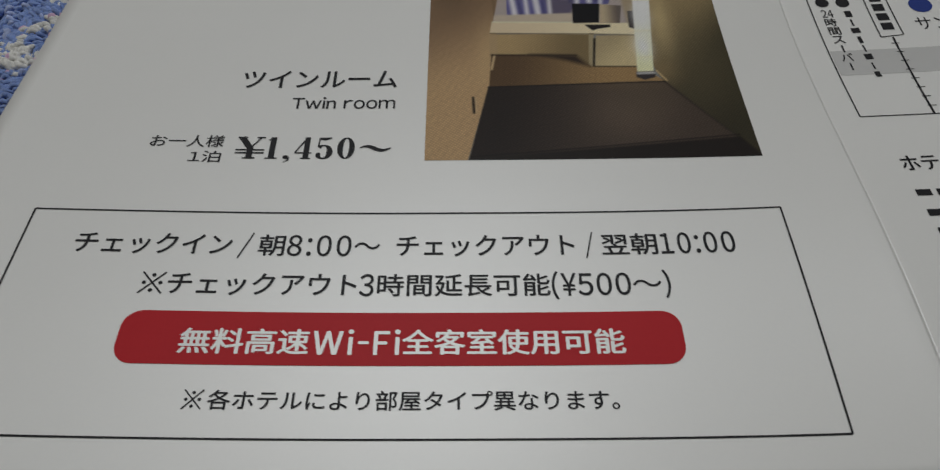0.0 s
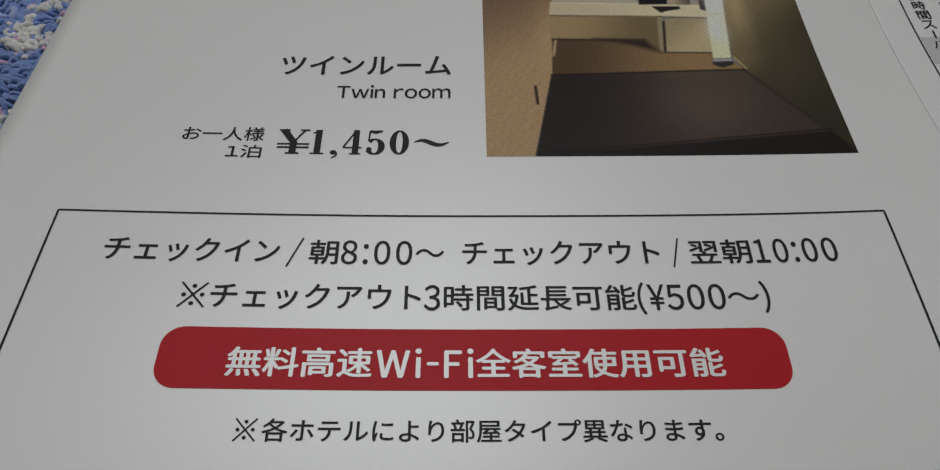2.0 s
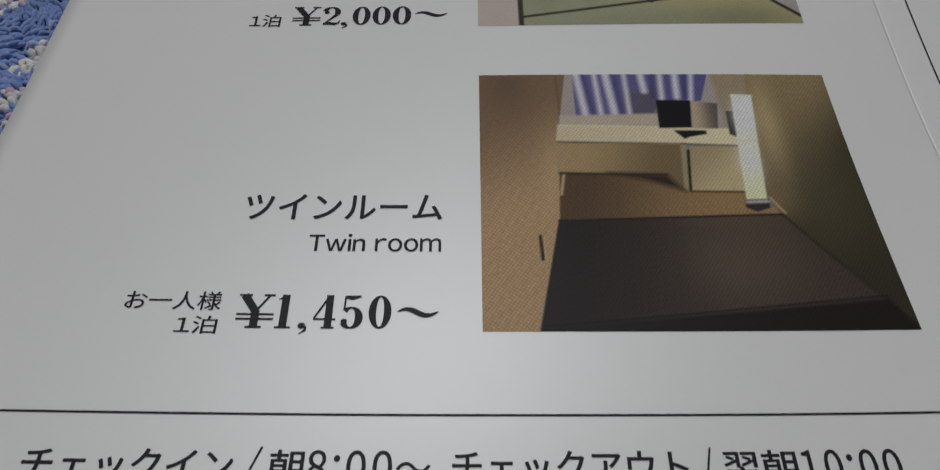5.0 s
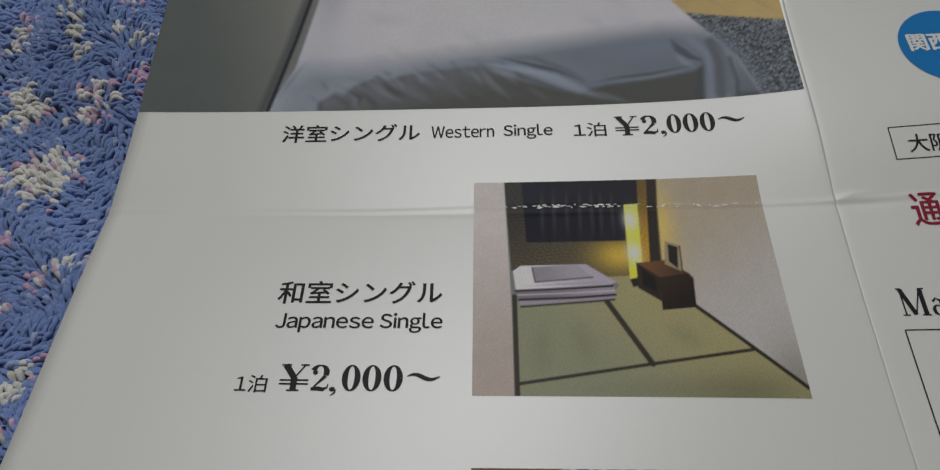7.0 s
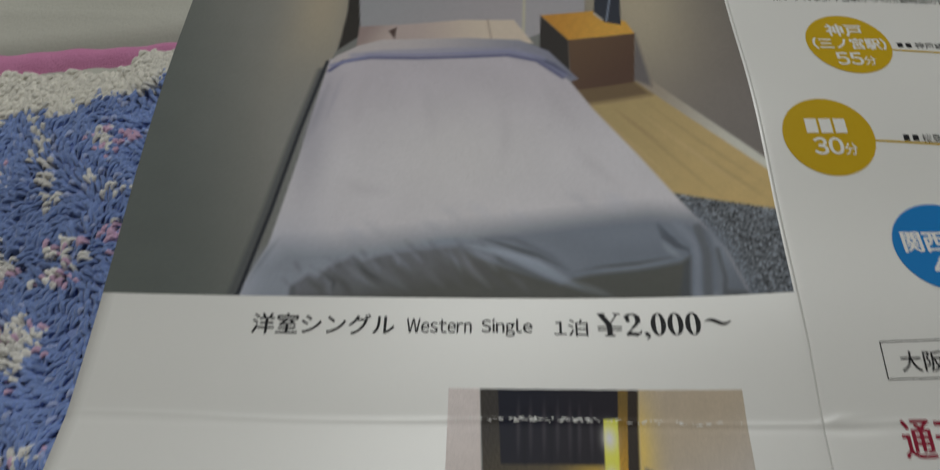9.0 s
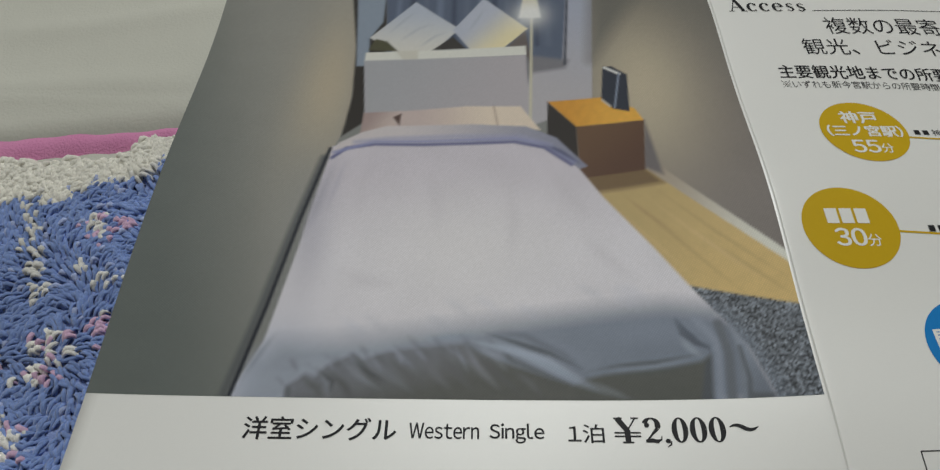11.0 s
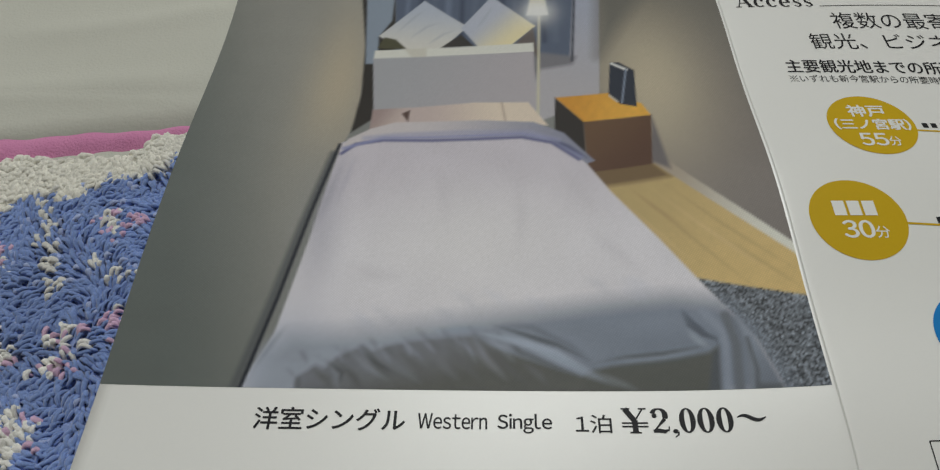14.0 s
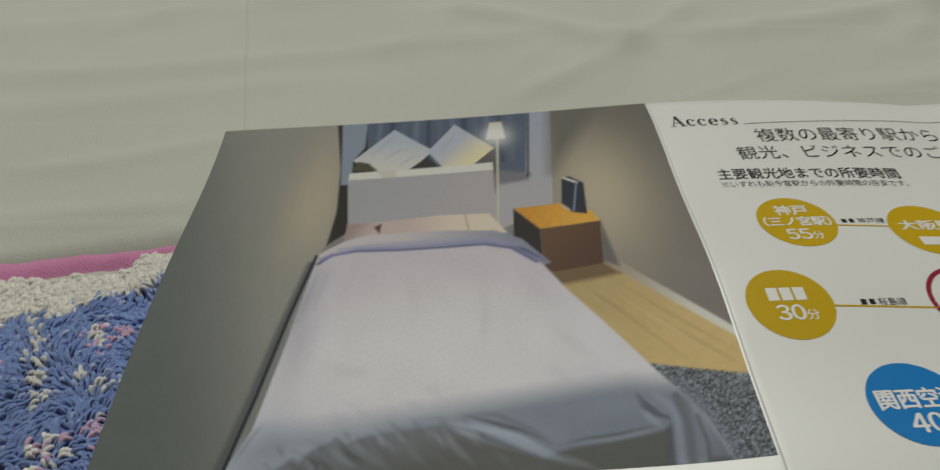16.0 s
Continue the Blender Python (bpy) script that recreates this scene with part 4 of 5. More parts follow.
p.line([(34.7, 29.3), (37.0, 25.9), (35.7, 16.2)], (130, 136, 145), 1.3, 0.8, 0.85)
p.line([(37.6, 28.6), (38.3, 24.1), (37.4, 16.2)], (98, 101, 105), 1.3, 0.7, 0.9)
p.line([(39.1, 27.8), (39.9, 23.1), (39.1, 16.2)], (116, 121, 127), 1.0, 0.7, 0.85)
p.area([(39.1, 28.5), (40.8, 25.4), (43.5, 16.2), (39.6, 16.2), (40.0, 22.2)], ((40.0, 25.9), (128, 134, 142), (42.0, 18.3), (108, 113, 120)), 0.6)
p.line([(39.9, 24.9), (40.3, 20.4), (39.6, 16.2)], (88, 91, 94), 0.6, 0.5, 0.8)
p.area([(39.9, 18.4), (42.9, 18.2), (43.5, 16.2), (39.5, 16.2)], (90, 93, 96), 0.7)
p.line([(-28.8, 19.7), (-26.7, 24.4), (-25.1, 27.3)], (124, 128, 135), 0.7, 0.8, 0.7, True)
p.area([(-22.1, 61.0), (-20.9, 63.8), (-17.2, 66.3), (-13.0, 67.8), (2.1, 68.1), (11.7, 67.4), (16.9, 64.6), (21.8, 58.1), (20.5, 57.6), (14.7, 62.5), (9.5, 64.1), (-6.3, 63.7), (-14.8, 63.6), (-19.3, 62.0)], ((-12.9, 66.6), (176, 169, 166), (19.6, 59.3), (126, 127, 138)), 0.4)
p.line([(-21.6, 60.4), (-19.4, 62.6), (-14.7, 63.5), (-6.2, 63.4), (9.5, 63.9), (14.7, 62.5), (19.1, 58.6)], (92, 93, 122), 0.7, 0.5, 0.95)
p.line([(-21.4, 61.6), (-14.9, 64.1), (-6.2, 64.2), (9.5, 64.7), (15.0, 63.2), (19.6, 59.2)], (128, 130, 156), 0.7, 0.6, 0.85)
p.line([(13.0, 64.4), (17.6, 61.4), (21.6, 57.9)], (84, 86, 108), 0.8, 0.6, 0.9, True)
p.line([(-18.0, 64.0), (-12.7, 64.8), (-1.0, 65.3), (10.6, 65.2), (15.8, 63.0)], (140, 140, 158), 0.8, 0.9, 0.7)
p.line([(-23.0, 60.4), (-25.9, 45.0), (-28.2, 30.8), (-31.0, 16.8)], (84, 86, 86), 1.3, 0.9, 0.85)
p.line([(-22.2, 62.5), (-24.9, 47.4), (-27.3, 31.8), (-30.1, 16.8)], (38, 41, 48), 0.62, 0.4)
p.line([(-20.7, 60.4), (-22.5, 51.1), (-24.2, 42.7)], (146, 143, 150), 1.6, 1.4, 0.6, True)
p.line([(-19.1, 60.4), (-20.0, 55.0), (-21.2, 48.6)], (160, 156, 162), 0.8, 0.9, 0.7, True)
p.build("photo_print", leaflet, "printed photograph of a grey bedroom with a single bed", FINE_PHOTO, 0.016, 1.2)

# --- photograph of the tatami room ---
p = Picture(1.2, 40.0, -27.3, 4.3, 0.14, 0.78)
p.area([(0.5, 4.9), (5.4, 4.8), (6.4, -27.7), (0.5, -27.6)], ((2.1, 1.9), (186, 178, 172), (4.8, -25.4), (166, 154, 144)), 0.14, 0.015, 4, 2)
back = [(5.4, 5.3), (26.8, 4.5), (25.6, -9.0), (22.0, -12.4), (6.1, -10.1)]
p.area(back, ((7.2, 1.8), (62, 58, 54), (16.2, -9.4), (92, 82, 62)), 0.14, 0.22, 0.55, 3)
p.glow((20.4, -7.9), (206, 166, 72), 3.4, 2.4, 0.9, [(6.9, -5.1), (21.4, -5.0), (21.3, -12.4), (6.1, -10.1)])
p.area([(7.8, 5.2), (24.0, 4.6), (23.6, -0.8), (21.3, -5.6), (8.2, -5.7)], ((8.9, 3.7), (22, 24, 40), (20.8, -3.8), (36, 32, 40)), 0.14)
for a in ([(10.6, 3.6), (10.4, -5.5)], [(12.2, 3.6), (12.0, -5.5)], [(14.0, 3.5), (13.7, -5.4)], [(15.8, 3.4), (15.4, -5.5)], [(17.4, 3.4), (17.0, -5.4)], [(18.6, 2.8), (18.2, -5.4)], [(20.1, 2.8), (19.8, -5.4)]):
    p.line(a, (66, 62, 68), 0.42, 0.4, 0.75, True)
for a in ([(11.4, 1.6), (11.2, -5.6)], [(14.8, 1.5), (14.6, -5.5)], [(18.0, 1.4), (17.6, -5.4)]):
    p.line(a, (22, 22, 34), 0.4, 0.4, 0.8)
p.area([(23.8, 4.6), (25.2, 4.5), (24.0, -8.9), (22.9, -9.1)], ((24.2, 3.6), (112, 92, 48), (23.6, -7.8), (172, 136, 54)), 0.14, 0.12, 0.5, 9)
p.area([(25.1, 4.5), (26.7, 4.5), (25.5, -8.8), (24.0, -8.9)], (54, 46, 40), 0.14, 0.1, 0.5, 8)
wall = [(26.5, 4.8), (41.0, 4.8), (40.1, -26.9), (34.5, -21.3), (28.8, -15.6), (29.1, -11.2), (25.5, -8.8)]
p.area(wall, ((27.5, -2.0), (164, 152, 134), (37.0, -16.4), (170, 165, 159)), 0.14, 0.012, 5, 4)
p.glow((25.8, -3.4), (204, 172, 96), 2.2, 7, 0.85, wall)
p.glow((39.1, -25.3), (128, 122, 112), 3, 5, 0.7, wall)
tatami = [(6.0, -14.7), (18.0, -14.6), (19.7, -12.3), (17.6, -11.2), (21.1, -11.0), (22.0, -12.8), (28.8, -15.2), (40.3, -26.5), (39.6, -29.0), (6.1, -28.4)]
p.area(tatami, ((21.9, -13.3), (152, 144, 108), (13.5, -22.4), (136, 136, 112)), 0.14, 0.05, 0.45, 6)
p.glow((33.2, -26.8), (100, 100, 80), 7, 3, 0.6, tatami)
for a in ([(9.5, -17.4), (9.4, -25.3)], [(14.0, -16.6), (15.1, -24.2)], [(24.3, -17.7), (29.4, -21.5)], [(12.4, -26.7), (36.9, -26.0)]):
    p.line(a, (118, 116, 92), 2.2, 2.0, 0.35, True)
p.line([(6.4, -14.0), (6.4, -27.9)], (58, 51, 45), 0.62, 0.14)
p.line([(6.6, -25.8), (22.4, -23.2), (34.5, -21.3)], (58, 52, 44), 0.42, 0.14)
p.line([(17.8, -14.6), (22.4, -23.2)], (58, 52, 44), 0.72, 0.14)
p.line([(28.4, -15.1), (39.9, -26.0)], (50, 45, 38), 0.5, 0.14)
p.area([(21.1, -11.5), (22.5, -11.3), (22.6, -12.4), (21.4, -12.7)], (44, 36, 26), 0.14)
p.area([(6.8, -14.3), (19.0, -13.8), (18.7, -14.5), (15.7, -14.7), (7.2, -15.4)], (150, 141, 146), 0.14)
p.area([(6.5, -13.1), (19.1, -12.5), (19.0, -13.8), (7.0, -14.5)], ((9.7, -14.1), (122, 114, 118), (17.4, -12.7), (146, 138, 142)), 0.14)
p.area([(6.3, -10.2), (7.3, -9.4), (15.7, -9.2), (19.3, -11.9), (18.2, -12.6), (6.6, -13.2)], ((8.2, -12.5), (196, 188, 194), (16.1, -9.9), (164, 156, 162)), 0.14)
p.line([(6.6, -13.2), (14.3, -12.8), (18.8, -12.5)], (58, 52, 56), 0.34, 0.14)
p.line([(6.9, -13.8), (14.3, -13.5), (18.9, -13.2)], (176, 168, 172), 0.22, 0.16, 0.8)
p.line([(7.0, -14.5), (14.2, -14.2), (19.0, -13.8)], (56, 50, 54), 0.34, 0.14)
p.line([(7.2, -15.5), (15.7, -14.8), (18.8, -14.5)], (52, 48, 40), 0.3, 0.16, 0.9)
p.line([(6.8, -12.6), (12.1, -12.2), (18.4, -12.0)], (142, 134, 138), 0.2, 0.3, 0.7, True)
p.area([(8.7, -9.6), (14.6, -9.3), (16.4, -11.2), (9.1, -11.9)], ((9.8, -11.2), (140, 132, 137), (14.6, -9.9), (156, 148, 152)), 0.14)
p.line([(8.8, -9.7), (9.1, -11.9), (16.4, -11.2)], (104, 97, 101), 0.24, 0.14)
p.area([(21.6, 0.3), (23.5, 0.4), (23.0, -9.1), (22.2, -11.3), (21.1, -11.5)], ((22.5, 0.1), (236, 200, 84), (21.9, -11.0), (228, 188, 70)), 0.14)
for q in ((22.2, -2.2), (22.1, -7.5)):
    p.glow(q, (255, 252, 226), 0.85, 1.5, 1.0)
p.area([(22.2, -9.1), (25.9, -8.7), (28.8, -10.8), (24.8, -11.4)], ((23.2, -9.2), (112, 80, 50), (27.6, -10.7), (84, 60, 44)), 0.14)
p.area([(22.2, -9.0), (24.9, -11.3), (24.7, -14.8), (22.0, -12.8)], (52, 40, 32), 0.14)
p.area([(22.8, -10.0), (24.3, -11.4), (24.3, -13.5), (22.6, -12.4)], (28, 22, 19), 0.14)
p.area([(24.8, -11.3), (28.6, -10.7), (29.1, -11.5), (28.8, -15.6), (24.6, -16.0)], ((25.2, -11.6), (54, 40, 32), (27.6, -15.2), (36, 28, 24)), 0.14)
p.area([(26.3, -5.7), (28.2, -6.5), (27.8, -10.4), (25.8, -9.3)], (150, 136, 110), 0.18)
p.area([(26.6, -6.2), (27.8, -6.7), (27.4, -10.0), (26.4, -8.9)], (46, 38, 34), 0.18)
p.line([(28.1, -6.6), (27.9, -10.3)], (60, 52, 46), 0.16, 0.18)
p.build("photo_print", leaflet, "printed photograph of a tatami room with folded futon", FINE_PHOTO)

# --- photograph of the twin room ---
p = Picture(1.2, 40.0, -67.5, -35.6, 0.14, 0.66)
p.area([(0.4, -34.4), (11.3, -34.5), (10.2, -42.4), (9.5, -44.9), (9.7, -51.8), (6.1, -68.1), (0.5, -68.1)], ((1.6, -42.0), (126, 104, 80), (8.2, -54.0), (166, 142, 108)), 0.14, 0.05, 0.8, 2)
p.glow((4.1, -37.2), (104, 86, 66), 3, 4, 0.7, [(0.4, -34.4), (11.3, -34.5), (10.2, -42.4), (7.6, -47.3), (0.5, -54.7)])
p.glow((9.0, -49.6), (170, 148, 112), 1.6, 6, 0.6, [(0.4, -34.4), (11.3, -34.5), (10.2, -42.4), (9.5, -44.9), (9.7, -51.8), (6.1, -68.1), (0.5, -68.1)])
p.line([(9.8, -35.9), (9.9, -42.4), (9.4, -45.7), (9.6, -52.0)], (104, 86, 64), 0.16, 0.3, 0.8)
p.area([(11.0, -34.5), (29.6, -34.8), (28.8, -43.8), (9.7, -43.3)], (158, 148, 140), 0.14)
p.area([(11.7, -34.5), (27.2, -34.7), (25.6, -39.6), (20.5, -40.6), (19.6, -41.8), (11.6, -41.9)], ((12.0, -39.0), (104, 100, 134), (24.0, -38.3), (96, 92, 128)), 0.14)
p.area([(17.1, -38.6), (21.1, -37.8), (20.4, -41.8), (17.3, -41.8)], (98, 90, 104), 0.8)
for a, wide in (([(12.0, -34.5), (12.7, -41.8)], 0.75), ([(14.1, -34.5), (14.4, -41.8)], 0.55), ([(15.3, -34.5), (15.9, -41.8)], 0.8), ([(17.5, -34.5), (17.5, -41.8)], 0.5), ([(19.3, -34.6), (19.5, -38.2)], 0.75), ([(21.6, -34.6), (21.3, -39.5)], 0.6), ([(23.3, -34.6), (23.0, -39.1)], 0.75), ([(25.2, -34.7), (24.5, -39.5)], 0.5)):
    p.line(a, (196, 190, 196), wide, 0.5, 0.85)
for a in ([(12.8, -34.5), (13.6, -41.8)], [(16.3, -34.5), (16.7, -41.8)], [(20.6, -34.6), (20.4, -39.1)], [(24.4, -34.7), (23.9, -39.1)]):
    p.line(a, (70, 68, 104), 0.4, 0.4, 0.7)
p.area([(9.9, -41.8), (20.6, -41.5), (20.3, -43.3), (9.7, -43.4)], (172, 160, 142), 0.4)
p.area([(27.2, -34.7), (31.9, -34.8), (29.4, -46.6), (27.7, -44.4)], (150, 136, 112), 0.6)
right = [(31.2, -34.8), (40.9, -35.0), (40.5, -68.0), (30.7, -54.4), (29.7, -51.2)]
p.area(right, ((31.7, -43.5), (140, 124, 92), (38.6, -49.0), (74, 68, 50)), 0.14, 0.05, 0.8, 3)
p.glow((32.3, -43.5), (180, 163, 124), 1.4, 6, 0.75, right)
p.glow((31.1, -52.6), (134, 116, 84), 2.0, 2.5, 0.7, right)
p.glow((37.5, -63.0), (54, 50, 38), 6, 8, 0.75, right)
p.glow((35.0, -50.0), (98, 88, 66), 4, 9, 0.5, right)
p.area([(10.1, -45.7), (22.4, -45.8), (22.3, -52.2), (19.6, -50.0), (9.7, -50.0)], ((11.3, -47.0), (158, 138, 102), (20.3, -49.6), (122, 106, 76)), 0.14)
p.area([(9.5, -43.3), (28.7, -43.6), (28.7, -46.0), (9.2, -45.5)], ((10.9, -44.2), (186, 172, 146), (26.7, -44.9), (196, 184, 156)), 0.14)
p.area([(9.2, -45.4), (10.1, -45.4), (10.2, -49.2), (9.5, -52.4), (9.1, -49.6)], (158, 138, 106), 0.14)
p.area([(22.3, -45.6), (23.0, -45.6), (22.2, -52.1), (21.7, -52.1)], (150, 138, 110), 0.16)
p.area([(22.8, -46.6), (23.2, -46.6), (22.5, -52.0), (22.2, -52.0)], (44, 36, 28), 0.16)
p.area([(23.2, -46.1), (28.9, -46.0), (28.2, -52.0), (22.5, -52.0)], ((23.7, -47.4), (156, 142, 112), (26.8, -50.4), (176, 162, 128)), 0.16)
p.area([(9.3, -49.6), (20.0, -49.9), (22.1, -52.0), (28.2, -52.0), (31.0, -54.7), (8.9, -55.6)], ((11.0, -51.1), (92, 72, 50), (25.6, -53.6), (146, 122, 86)), 0.14, 0.08, 0.5, 4)
p.area([(14.2, -49.6), (20.3, -49.9), (21.9, -52.0), (18.3, -50.7)], (56, 44, 34), 0.8)
low = [(8.8, -55.5), (31.0, -54.7), (40.4, -67.9), (6.2, -68.1)]
p.area(low, ((9.0, -60.0), (44, 36, 32), (25.0, -62.0), (76, 65, 56)), 0.14, 0.10, 0.45, 5)
p.glow((25.8, -60.2), (104, 90, 76), 5, 4.5, 0.7, low)
p.glow((26.4, -55.4), (104, 88, 68), 5, 1.0, 0.6, low)
p.glow((27.8, -57.4), (92, 80, 66), 4.5, 3.5, 0.7, low)
p.line([(6.6, -67.0), (22.8, -65.5), (38.2, -64.0)], (28, 23, 22), 0.16, 0.2, 0.9)
p.area([(6.8, -67.2), (38.2, -64.3), (40.4, -68.0), (6.2, -68.2)], (40, 34, 31), 0.4)
p.line([(30.8, -54.7), (40.2, -67.5)], (36, 32, 26), 0.2, 0.4, 0.7)
p.line([(6.9, -57.4), (7.0, -60.0)], (44, 32, 26), 0.34, 0.14)
p.line([(7.2, -57.5), (7.3, -60.0)], (176, 156, 124), 0.16, 0.14, 0.8)
p.line([(9.7, -49.9), (9.3, -52.4)], (186, 166, 130), 0.3, 0.2, 0.8)
p.line([(8.8, -55.6), (20.0, -55.2), (31.0, -54.8)], (34, 27, 24), 0.2, 0.18, 0.9)
p.line([(9.4, -49.7), (14.2, -49.8), (20.2, -49.9)], (52, 41, 32), 0.3, 0.3, 0.9)
p.line([(9.6, -43.2), (20.4, -43.4)], (206, 192, 166), 0.2, 0.2, 0.8)
p.line([(9.3, -45.5), (22.5, -45.75), (28.6, -46.0)], (88, 76, 56), 0.2, 0.2, 0.8)
p.line([(22.4, -52.0), (28.0, -52.05)], (58, 48, 36), 0.24, 0.2, 0.9)
p.line([(30.2, -52.8), (31.2, -54.6)], (178, 158, 118), 0.25, 0.2, 0.8)
p.area([(20.6, -39.5), (24.4, -39.6), (23.9, -43.5), (20.4, -43.6)], (20, 19, 24), 0.14)
p.area([(24.4, -39.7), (27.3, -40.0), (26.7, -43.6), (24.0, -43.6)], ((24.4, -41.7), (168, 154, 128), (26.9, -41.8), (104, 94, 86)), 0.14)
p.area([(21.9, -43.9), (25.3, -43.9), (25.4, -44.4), (23.5, -44.8), (22.9, -45.1), (22.2, -44.3)], (34, 30, 30), 0.16)
p.area([(28.0, -41.1), (29.1, -41.1), (28.7, -44.9), (27.8, -44.4)], (52, 44, 42), 0.14)
p.area([(29.0, -38.6), (31.3, -38.7), (29.8, -53.1), (27.7, -53.3)], ((30.1, -39.2), (232, 226, 206), (28.8, -53.0), (206, 196, 160)), 0.16)
for q in ((29.6, -42.2), (29.1, -48.2)):
    p.glow(q, (255, 255, 246), 1.1, 2.2, 0.9)
for a in ([(29.0, -38.9), (31.3, -38.9)], [(28.6, -45.2), (30.6, -45.1)], [(28.0, -50.4), (30.1, -50.2)]):
    p.line(a, (196, 186, 154), 0.2, 0.4, 0.5)
p.area([(27.6, -53.0), (30.0, -52.9), (29.9, -54.0), (28.5, -54.5), (27.5, -54.0)], (60, 54, 54), 0.16)
p.line([(27.8, -53.3), (29.8, -53.2)], (170, 166, 160), 0.35, 0.3)
p.build("photo_print", leaflet, "printed photograph of a dim twin room with a floor lamp", density=1.1)

# --- cracked ink along the cross fold ---
r = np.random.RandomState(12)
verts, faces = [], []
for i in range(90):
    u = r.uniform(1.2, 30) if i < 78 else r.uniform(30, 40)
    v = 0.25 * math.sin(u / 9) + r.uniform(-0.25, 0.25)
    a, b = r.uniform(0.10, 0.5), r.uniform(0.04, 0.12)
    k = len(verts)
    for du, dv in ((-a, -b * 0.3), (-a * 0.2, -b), (a, -b * 0.2), (a * 0.3, b), (-a * 0.5, b * 0.8)):
        verts.append(sheet(u + du, v + dv, 0.06))
    faces.append([k, k + 1, k + 2, k + 3, k + 4])
from_arrays("cracked_fold", np.array(verts), faces, WHITE, leaflet, "white flakes where the ink has cracked", smooth=False)

# --- words on the rooms panel ---
T = "printed_text"


def segments(pieces, v0, v1, mat, parent, weight=0.016, lift=0.05, **more):
    """A line of type set in pieces: (words, u0, u1)."""
    for words, u0, u1 in pieces:
        if words == "/":
            strokes(T, [([(u0, v0 - 0.35), (u1, v1 + 0.25)], 0.17)], mat, parent, lift)
        else:
            low, high = (v0 + 0.9, v1 - 0.9) if words == "〜" else (v0 - 0.45, v1 + 0.25) if words in "()" else (v0, v1)
            lettering(T, words, u0, u1, low, high, mat, parent, weight, lift, **more)


segments([("洋室シングル", -27.0, -6.8)], 11.8, 14.9, BLACK, leaflet, 0.018)
segments([("Western", -5.05, 4.1)], 12.2, 14.3, BLACK, leaflet, 0.016)
segments([("Single", 5.5, 12.6)], 11.75, 14.35, BLACK, leaflet, 0.016)
segments([("1泊", 15.7, 20.35)], 11.85, 14.3, BLACK, leaflet, 0.010)
price("¥2,000", 0, 0, 11.87, 15.2, leaflet, spans=[(21.7, 25.05), (25.3, 27.75), (28.05, 28.85), (29.05, 31.15), (31.35, 33.55), (33.75, 35.9)])
swash(36.4, 40.0, 13.75, leaflet)
segments([("和室シングル", -23.35, -2.7)], -15.05, -11.7, BLACK, leaflet, 0.018)
segments([("Japanese", -23.0, -11.0)], -19.15, -16.5, BLACK, leaflet, 0.018)
segments([("Single", -10.15, -2.55)], -19.15, -16.4, BLACK, leaflet, 0.018)
segments([("1泊", -26.25, -22.6)], -27.1, -24.9, BLACK, leaflet, 0.010)
price("¥2,000", 0, 0, -26.85, -23.5, leaflet, spans=[(-21.2, -17.85), (-17.75, -15.45), (-15.35, -14.55), (-14.0, -11.8), (-11.6, -9.35), (-9.15, -6.85)])
swash(-6.4, -2.55, -25.0, leaflet)
segments([("ツインルーム", -21.9, -2.65)], -55.45, -52.4, BLACK, leaflet, 0.018)
segments([("Twin", -15.2, -9.9)], -59.1, -57.15, BLACK, leaflet, 0.018)
segments([("room", -8.9, -2.65)], -59.15, -57.65, BLACK, leaflet, 0.018)
segments([("お一人様", -30.7, -22.25)], -65.55, -63.65, BLACK, leaflet, 0.010)
segments([("1泊", -25.8, -22.2)], -67.9, -66.15, BLACK, leaflet, 0.010)
price("¥1,450", 0, 0, -67.25, -63.9, leaflet, spans=[(-20.7, -17.4), (-17.2, -15.8), (-15.2, -14.4), (-13.85, -11.9), (-11.5, -9.45), (-9.0, -6.95)])
swash(-6.4, -2.75, -65.6, leaflet)
outline("printed_frame", [(-40.1, -75.1), (40.0, -75.1), (40.0, -100.2), (-40.1, -100.2)], 0.2, leaflet)
segments([("チェックイン", -34.6, -18.6), ("/", -17.75, -16.5), ("朝", -15.75, -13.1), ("8:00", -12.75, -6.15), ("〜", -5.8, -3.1), ("チェックアウト", -1.35, 17.35), ("/", 18.55, 19.35), ("翌朝", 20.25, 26.05), ("10:00", 26.45, 34.15)],
         -80.7, -78.05, BLACK, leaflet, 0.016, latin=0.98, gap=0.22)
segments([("※", -26.75, -24.4), ("チェックアウト", -24.0, -5.2), ("3", -4.85, -3.45), ("時間延長可能", -3.05, 14.45), ("(", 14.7, 15.3), ("¥", 15.65, 17.15), ("500", 17.35, 22.65), ("〜", 22.9, 25.8), (")", 26.05, 26.65)],
         -85.5, -82.9, BLACK, leaflet, 0.016, latin=0.98, gap=0.16)
notice = pill("red_notice", -27.3, 27.0, -93.1, -87.4, 1.9, RED, leaflet, 0.05, "red rounded bar with white letters")
segments([("無料高速", -21.4, -9.2), ("Wi-Fi", -8.75, -0.5), ("全客室使用可能", -0.2, 21.2)], -91.95, -89.3, WHITE, notice, 0.026, 0.10, latin=0.98, gap=0.2)
segments([("※", -19.8, -18.05), ("各ホテルにより部屋タイプ異なります。", -17.6, 19.95)], -97.5, -95.6, BLACK, leaflet, 0.016)

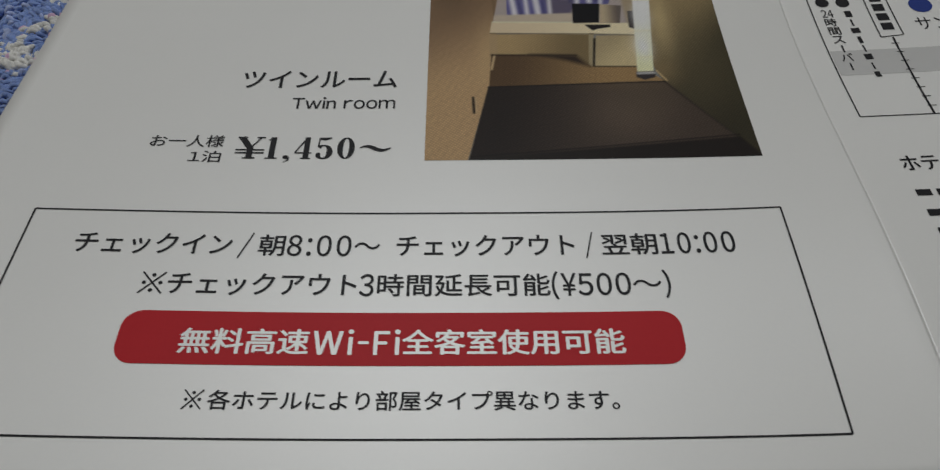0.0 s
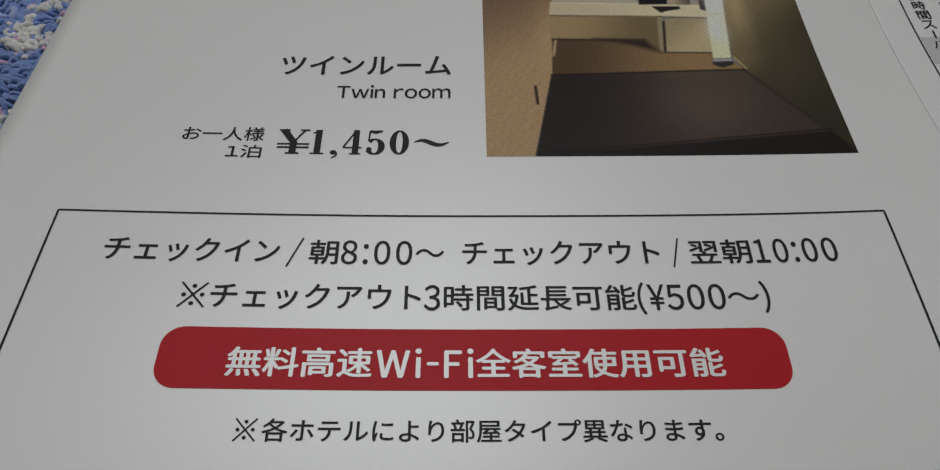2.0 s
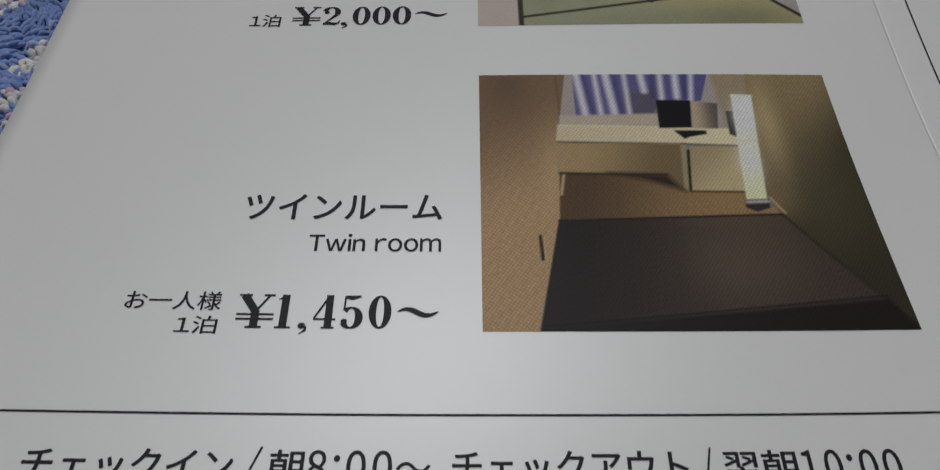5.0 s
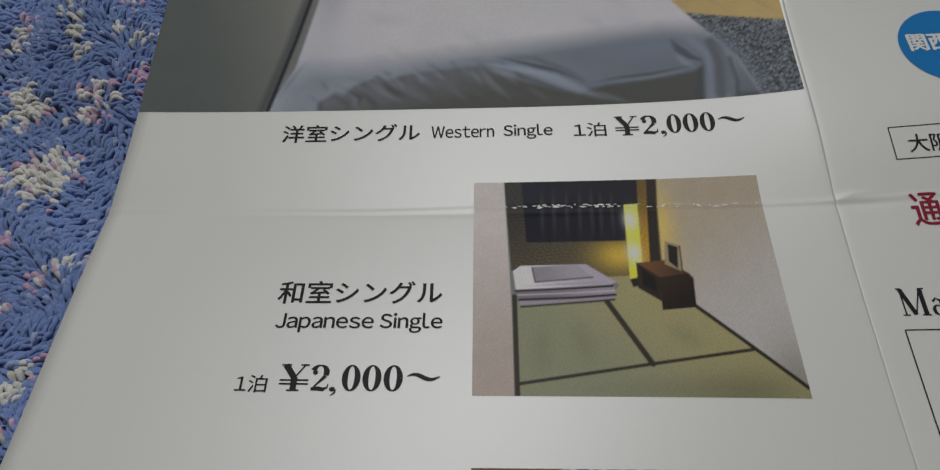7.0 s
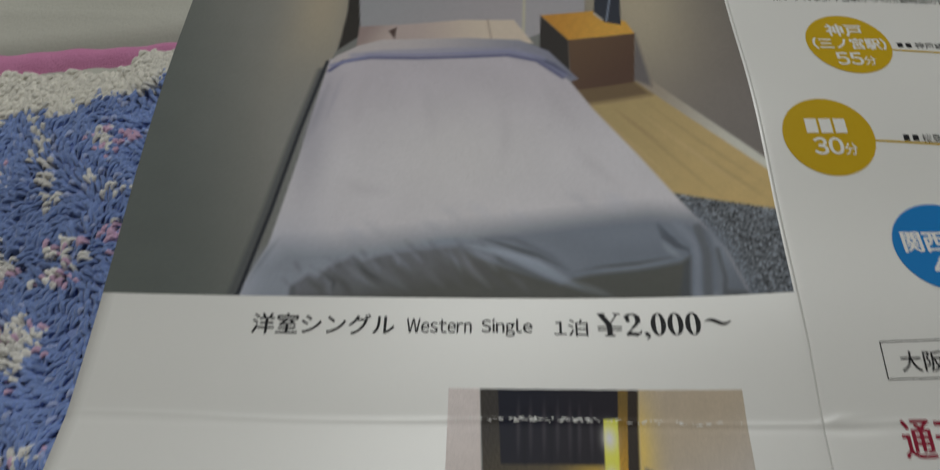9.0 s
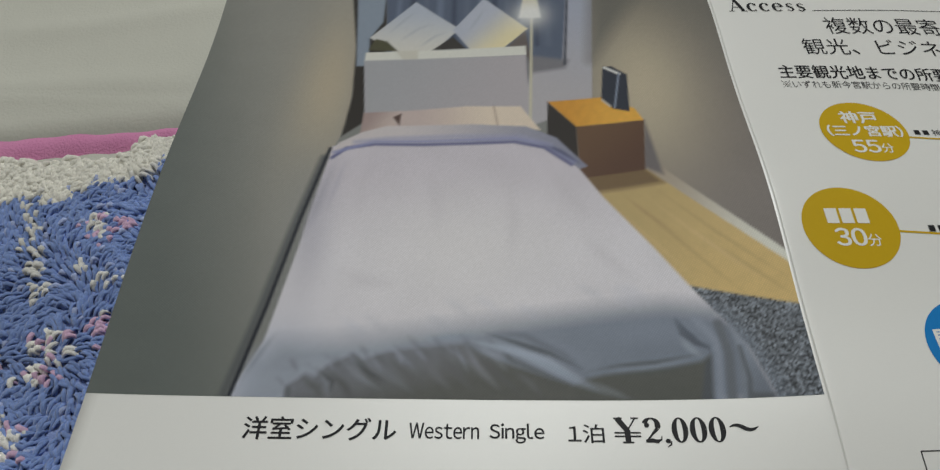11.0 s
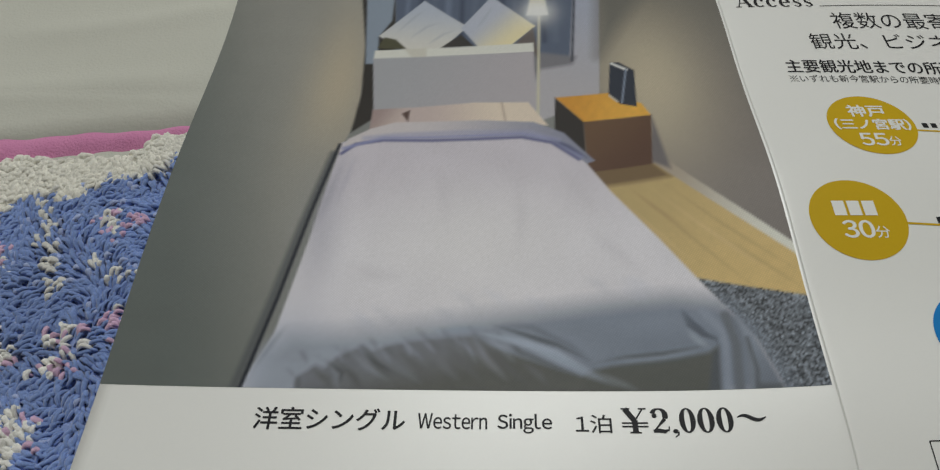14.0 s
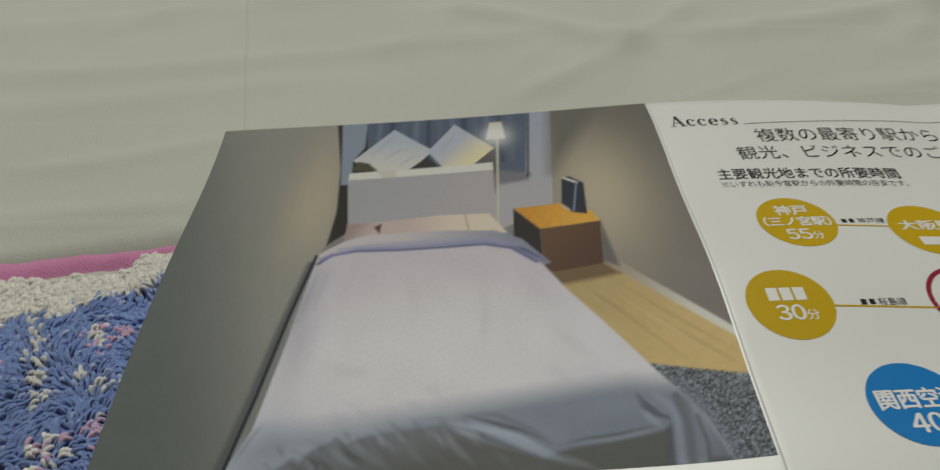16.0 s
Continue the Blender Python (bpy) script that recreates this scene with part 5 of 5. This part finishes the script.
# --- words, badges and map on the access panel ---
price("Access", 52.3, 67.3, 94.1, 98.2, leaflet, "printed_heading")
strokes("heading_rule", [([(68.1, 94.4), (100, 96.4), (140, 97.4)], 0.18)], BLACK, leaflet)
segments([("複数の最寄り駅から", 69.2, 108.2)], 87.6, 92.4, BLACK, leaflet, 0.0, turn=2.0)
segments([("観光、ビジネスでのご", 63.6, 106.2)], 81.9, 86.2, BLACK, leaflet, 0.0, turn=1.2)
segments([("主要観光地までの所要時間", 57.6, 93.3)], 75.7, 79.1, BLACK, leaflet, 0.016)
segments([("※いずれも新今宮駅からの所要時間の目安です。", 57.4, 93.8)], 73.2, 75.1, BLACK, leaflet, 0.0)


def badge(cu, cv, mat, label):
    return disc("badge", cu, cv, 6.95, 7.0, mat, leaflet, 0.06, label)


strokes("link_line", [([(73.8, 61.2), (84.2, 60.7)], 0.35)], GOLD, leaflet)
strokes("link_line", [([(65.8, 42.2), (82.2, 41.3)], 0.35)], GOLD, leaflet)
b1 = badge(67.5, 62.5, GOLD, "ochre disc with white letters")
segments([("神戸", 64.6, 70.6)], 64.3, 67.2, WHITE, b1, 0.035, 0.10)
segments([("(三ノ宮駅)", 61.6, 73.6)], 61.1, 63.8, WHITE, b1, 0.035, 0.10)
segments([("55", 64.5, 68.7)], 57.4, 60.2, WHITE, b1, 0.035, 0.10)
segments([("分", 68.9, 70.8)], 57.4, 59.5, WHITE, b1, 0.01, 0.10)
b2 = badge(59.3, 42.95, GOLD, "ochre disc with white letters")
for a in (56.1, 58.3, 60.5):
    strokes("printed_bar", [([(a, 44.75), (a + 1.8, 44.75)], 2.6)], WHITE, b2, 0.10)
segments([("30", 56.7, 61.05)], 39.65, 42.55, WHITE, b2, 0.035, 0.10)
segments([("分", 61.2, 63.15)], 39.6, 41.6, WHITE, b2, 0.01, 0.10)
b3 = badge(71.0, 24.1, BLUE, "blue disc with white letters")
segments([("関西空港", 65.5, 77.2)], 23.2, 26.6, WHITE, b3, 0.035, 0.10)
segments([("40", 68.5, 73.0)], 19.3, 22.4, WHITE, b3, 0.035, 0.10)
segments([("分", 73.3, 75.3)], 19.3, 21.4, WHITE, b3, 0.01, 0.10)
b4 = badge(90.4, 59.9, GOLD, "ochre disc with white letters")
segments([("大阪駅", 85.4, 95.6)], 59.6, 62.4, WHITE, b4, 0.035, 0.10)
strokes("printed_bar", [([(87.2, 56.6), (91.8, 56.6)], 2.2)], WHITE, b4, 0.10)
segments([("神戸線", 78.5, 83.4)], 61.6, 63.2, BLACK, leaflet, 0.0)
segments([("桜島線", 73.4, 77.9)], 41.9, 43.5, BLACK, leaflet, 0.0)
for a, v in ((75.6, 62.4), (77.0, 62.4), (70.6, 42.75), (72.0, 42.75)):
    strokes("printed_bar", [([(a, v), (a + 0.9, v)], 1.1)], BLACK, leaflet)
ring = [(89.2 + 7.0 * math.cos(a), 42.6 + 7.0 * math.sin(a)) for a in np.linspace(0, 2 * math.pi, 49)]
strokes("station_ring", [(ring, 0.8)], MAROON, leaflet)
outline("printed_frame", [(58.5, 10.2), (110, 10.9), (110, 5.9), (58.6, 5.3)], 0.14, leaflet)
segments([("大阪観", 60.6, 68.7)], 6.2, 8.9, BLACK, leaflet, 0.012)
lettering("printed_heading", "通天閣", 58.8, 70.2, -4.5, 0.25, MAROON, leaflet, 0.018)
price("Map", 53.5, 61.6, -16.85, -13.2, leaflet, "printed_heading")
outline("map_frame", [(53.2, -18.7), (140, -18.7), (140, -61.9), (53.05, -61.55)], 0.16, leaflet)
columns("map_road", np.linspace(53.3, 138, 60), np.full(60, -49.2), np.full(60, -53.9), GREY, leaflet, 0.03)
outline("map_block", [(60.7, -30.0), (63.6, -30.0), (63.6, -46.6), (60.6, -46.9)], 0.16, leaflet)
strokes("map_rail", [([(62.1, -47.0), (61.7, -61.7)], 0.25)] + [([(61.5, -48.2 - 1.7 * i), (62.5, -48.2 - 1.7 * i)], 0.14) for i in range(8)], BLACK, leaflet)
disc("map_dot", 55.0, -39.5, 0.9, 0.9, BLACK, leaflet)
disc("map_dot", 57.7, -39.7, 0.9, 0.9, BLACK, leaflet)
for i, ch in enumerate(("24", "時", "間", "ス", "", "パ", "")):
    v = -41.0 - 1.75 * i
    if ch:
        lettering(T, ch, 54.35, 55.85, v - 1.5, v, BLACK, leaflet, 0.016)
    else:
        strokes(T, [([(55.15, v - 0.1), (55.1, v - 1.5)], 0.22)], BLACK, leaflet)
for i in range(8):
    tall, wide = ((1.2, 0.9), (1.3, 0.25), (1.0, 1.1), (1.3, 0.5), (1.3, 0.22), (1.1, 1.0), (1.3, 0.22), (1.0, 0.7))[i]
    strokes("printed_bar", [([(57.8, -41.4 - 1.72 * i), (57.85, -41.4 - tall - 1.72 * i)], wide)], BLACK, leaflet)
for i in range(4):
    strokes("printed_bar", [([(62.1, -38.4 - 1.9 * i), (62.1, -39.8 - 1.9 * i)], 1.5)], BLACK, leaflet)
disc("map_mark", 67.7, -40.9, 1.5, 1.5, NAVY, leaflet)
segments([("サン", 65.9, 70.2)], -45.8, -43.4, BLACK, leaflet, 0.0)
segments([("ホテル", 54.8, 61.2)], -70.7, -68.4, BLACK, leaflet, 0.018)
for k, v in enumerate((-74.0, -76.85, -79.35)):
    for i in range(9 - k):
        strokes("printed_bar", [([(54.7 + 2.2 * i + k * 0.1, v), (56.3 + 2.2 * i + k * 0.1, v)], 0.9)], BLACK, leaflet)
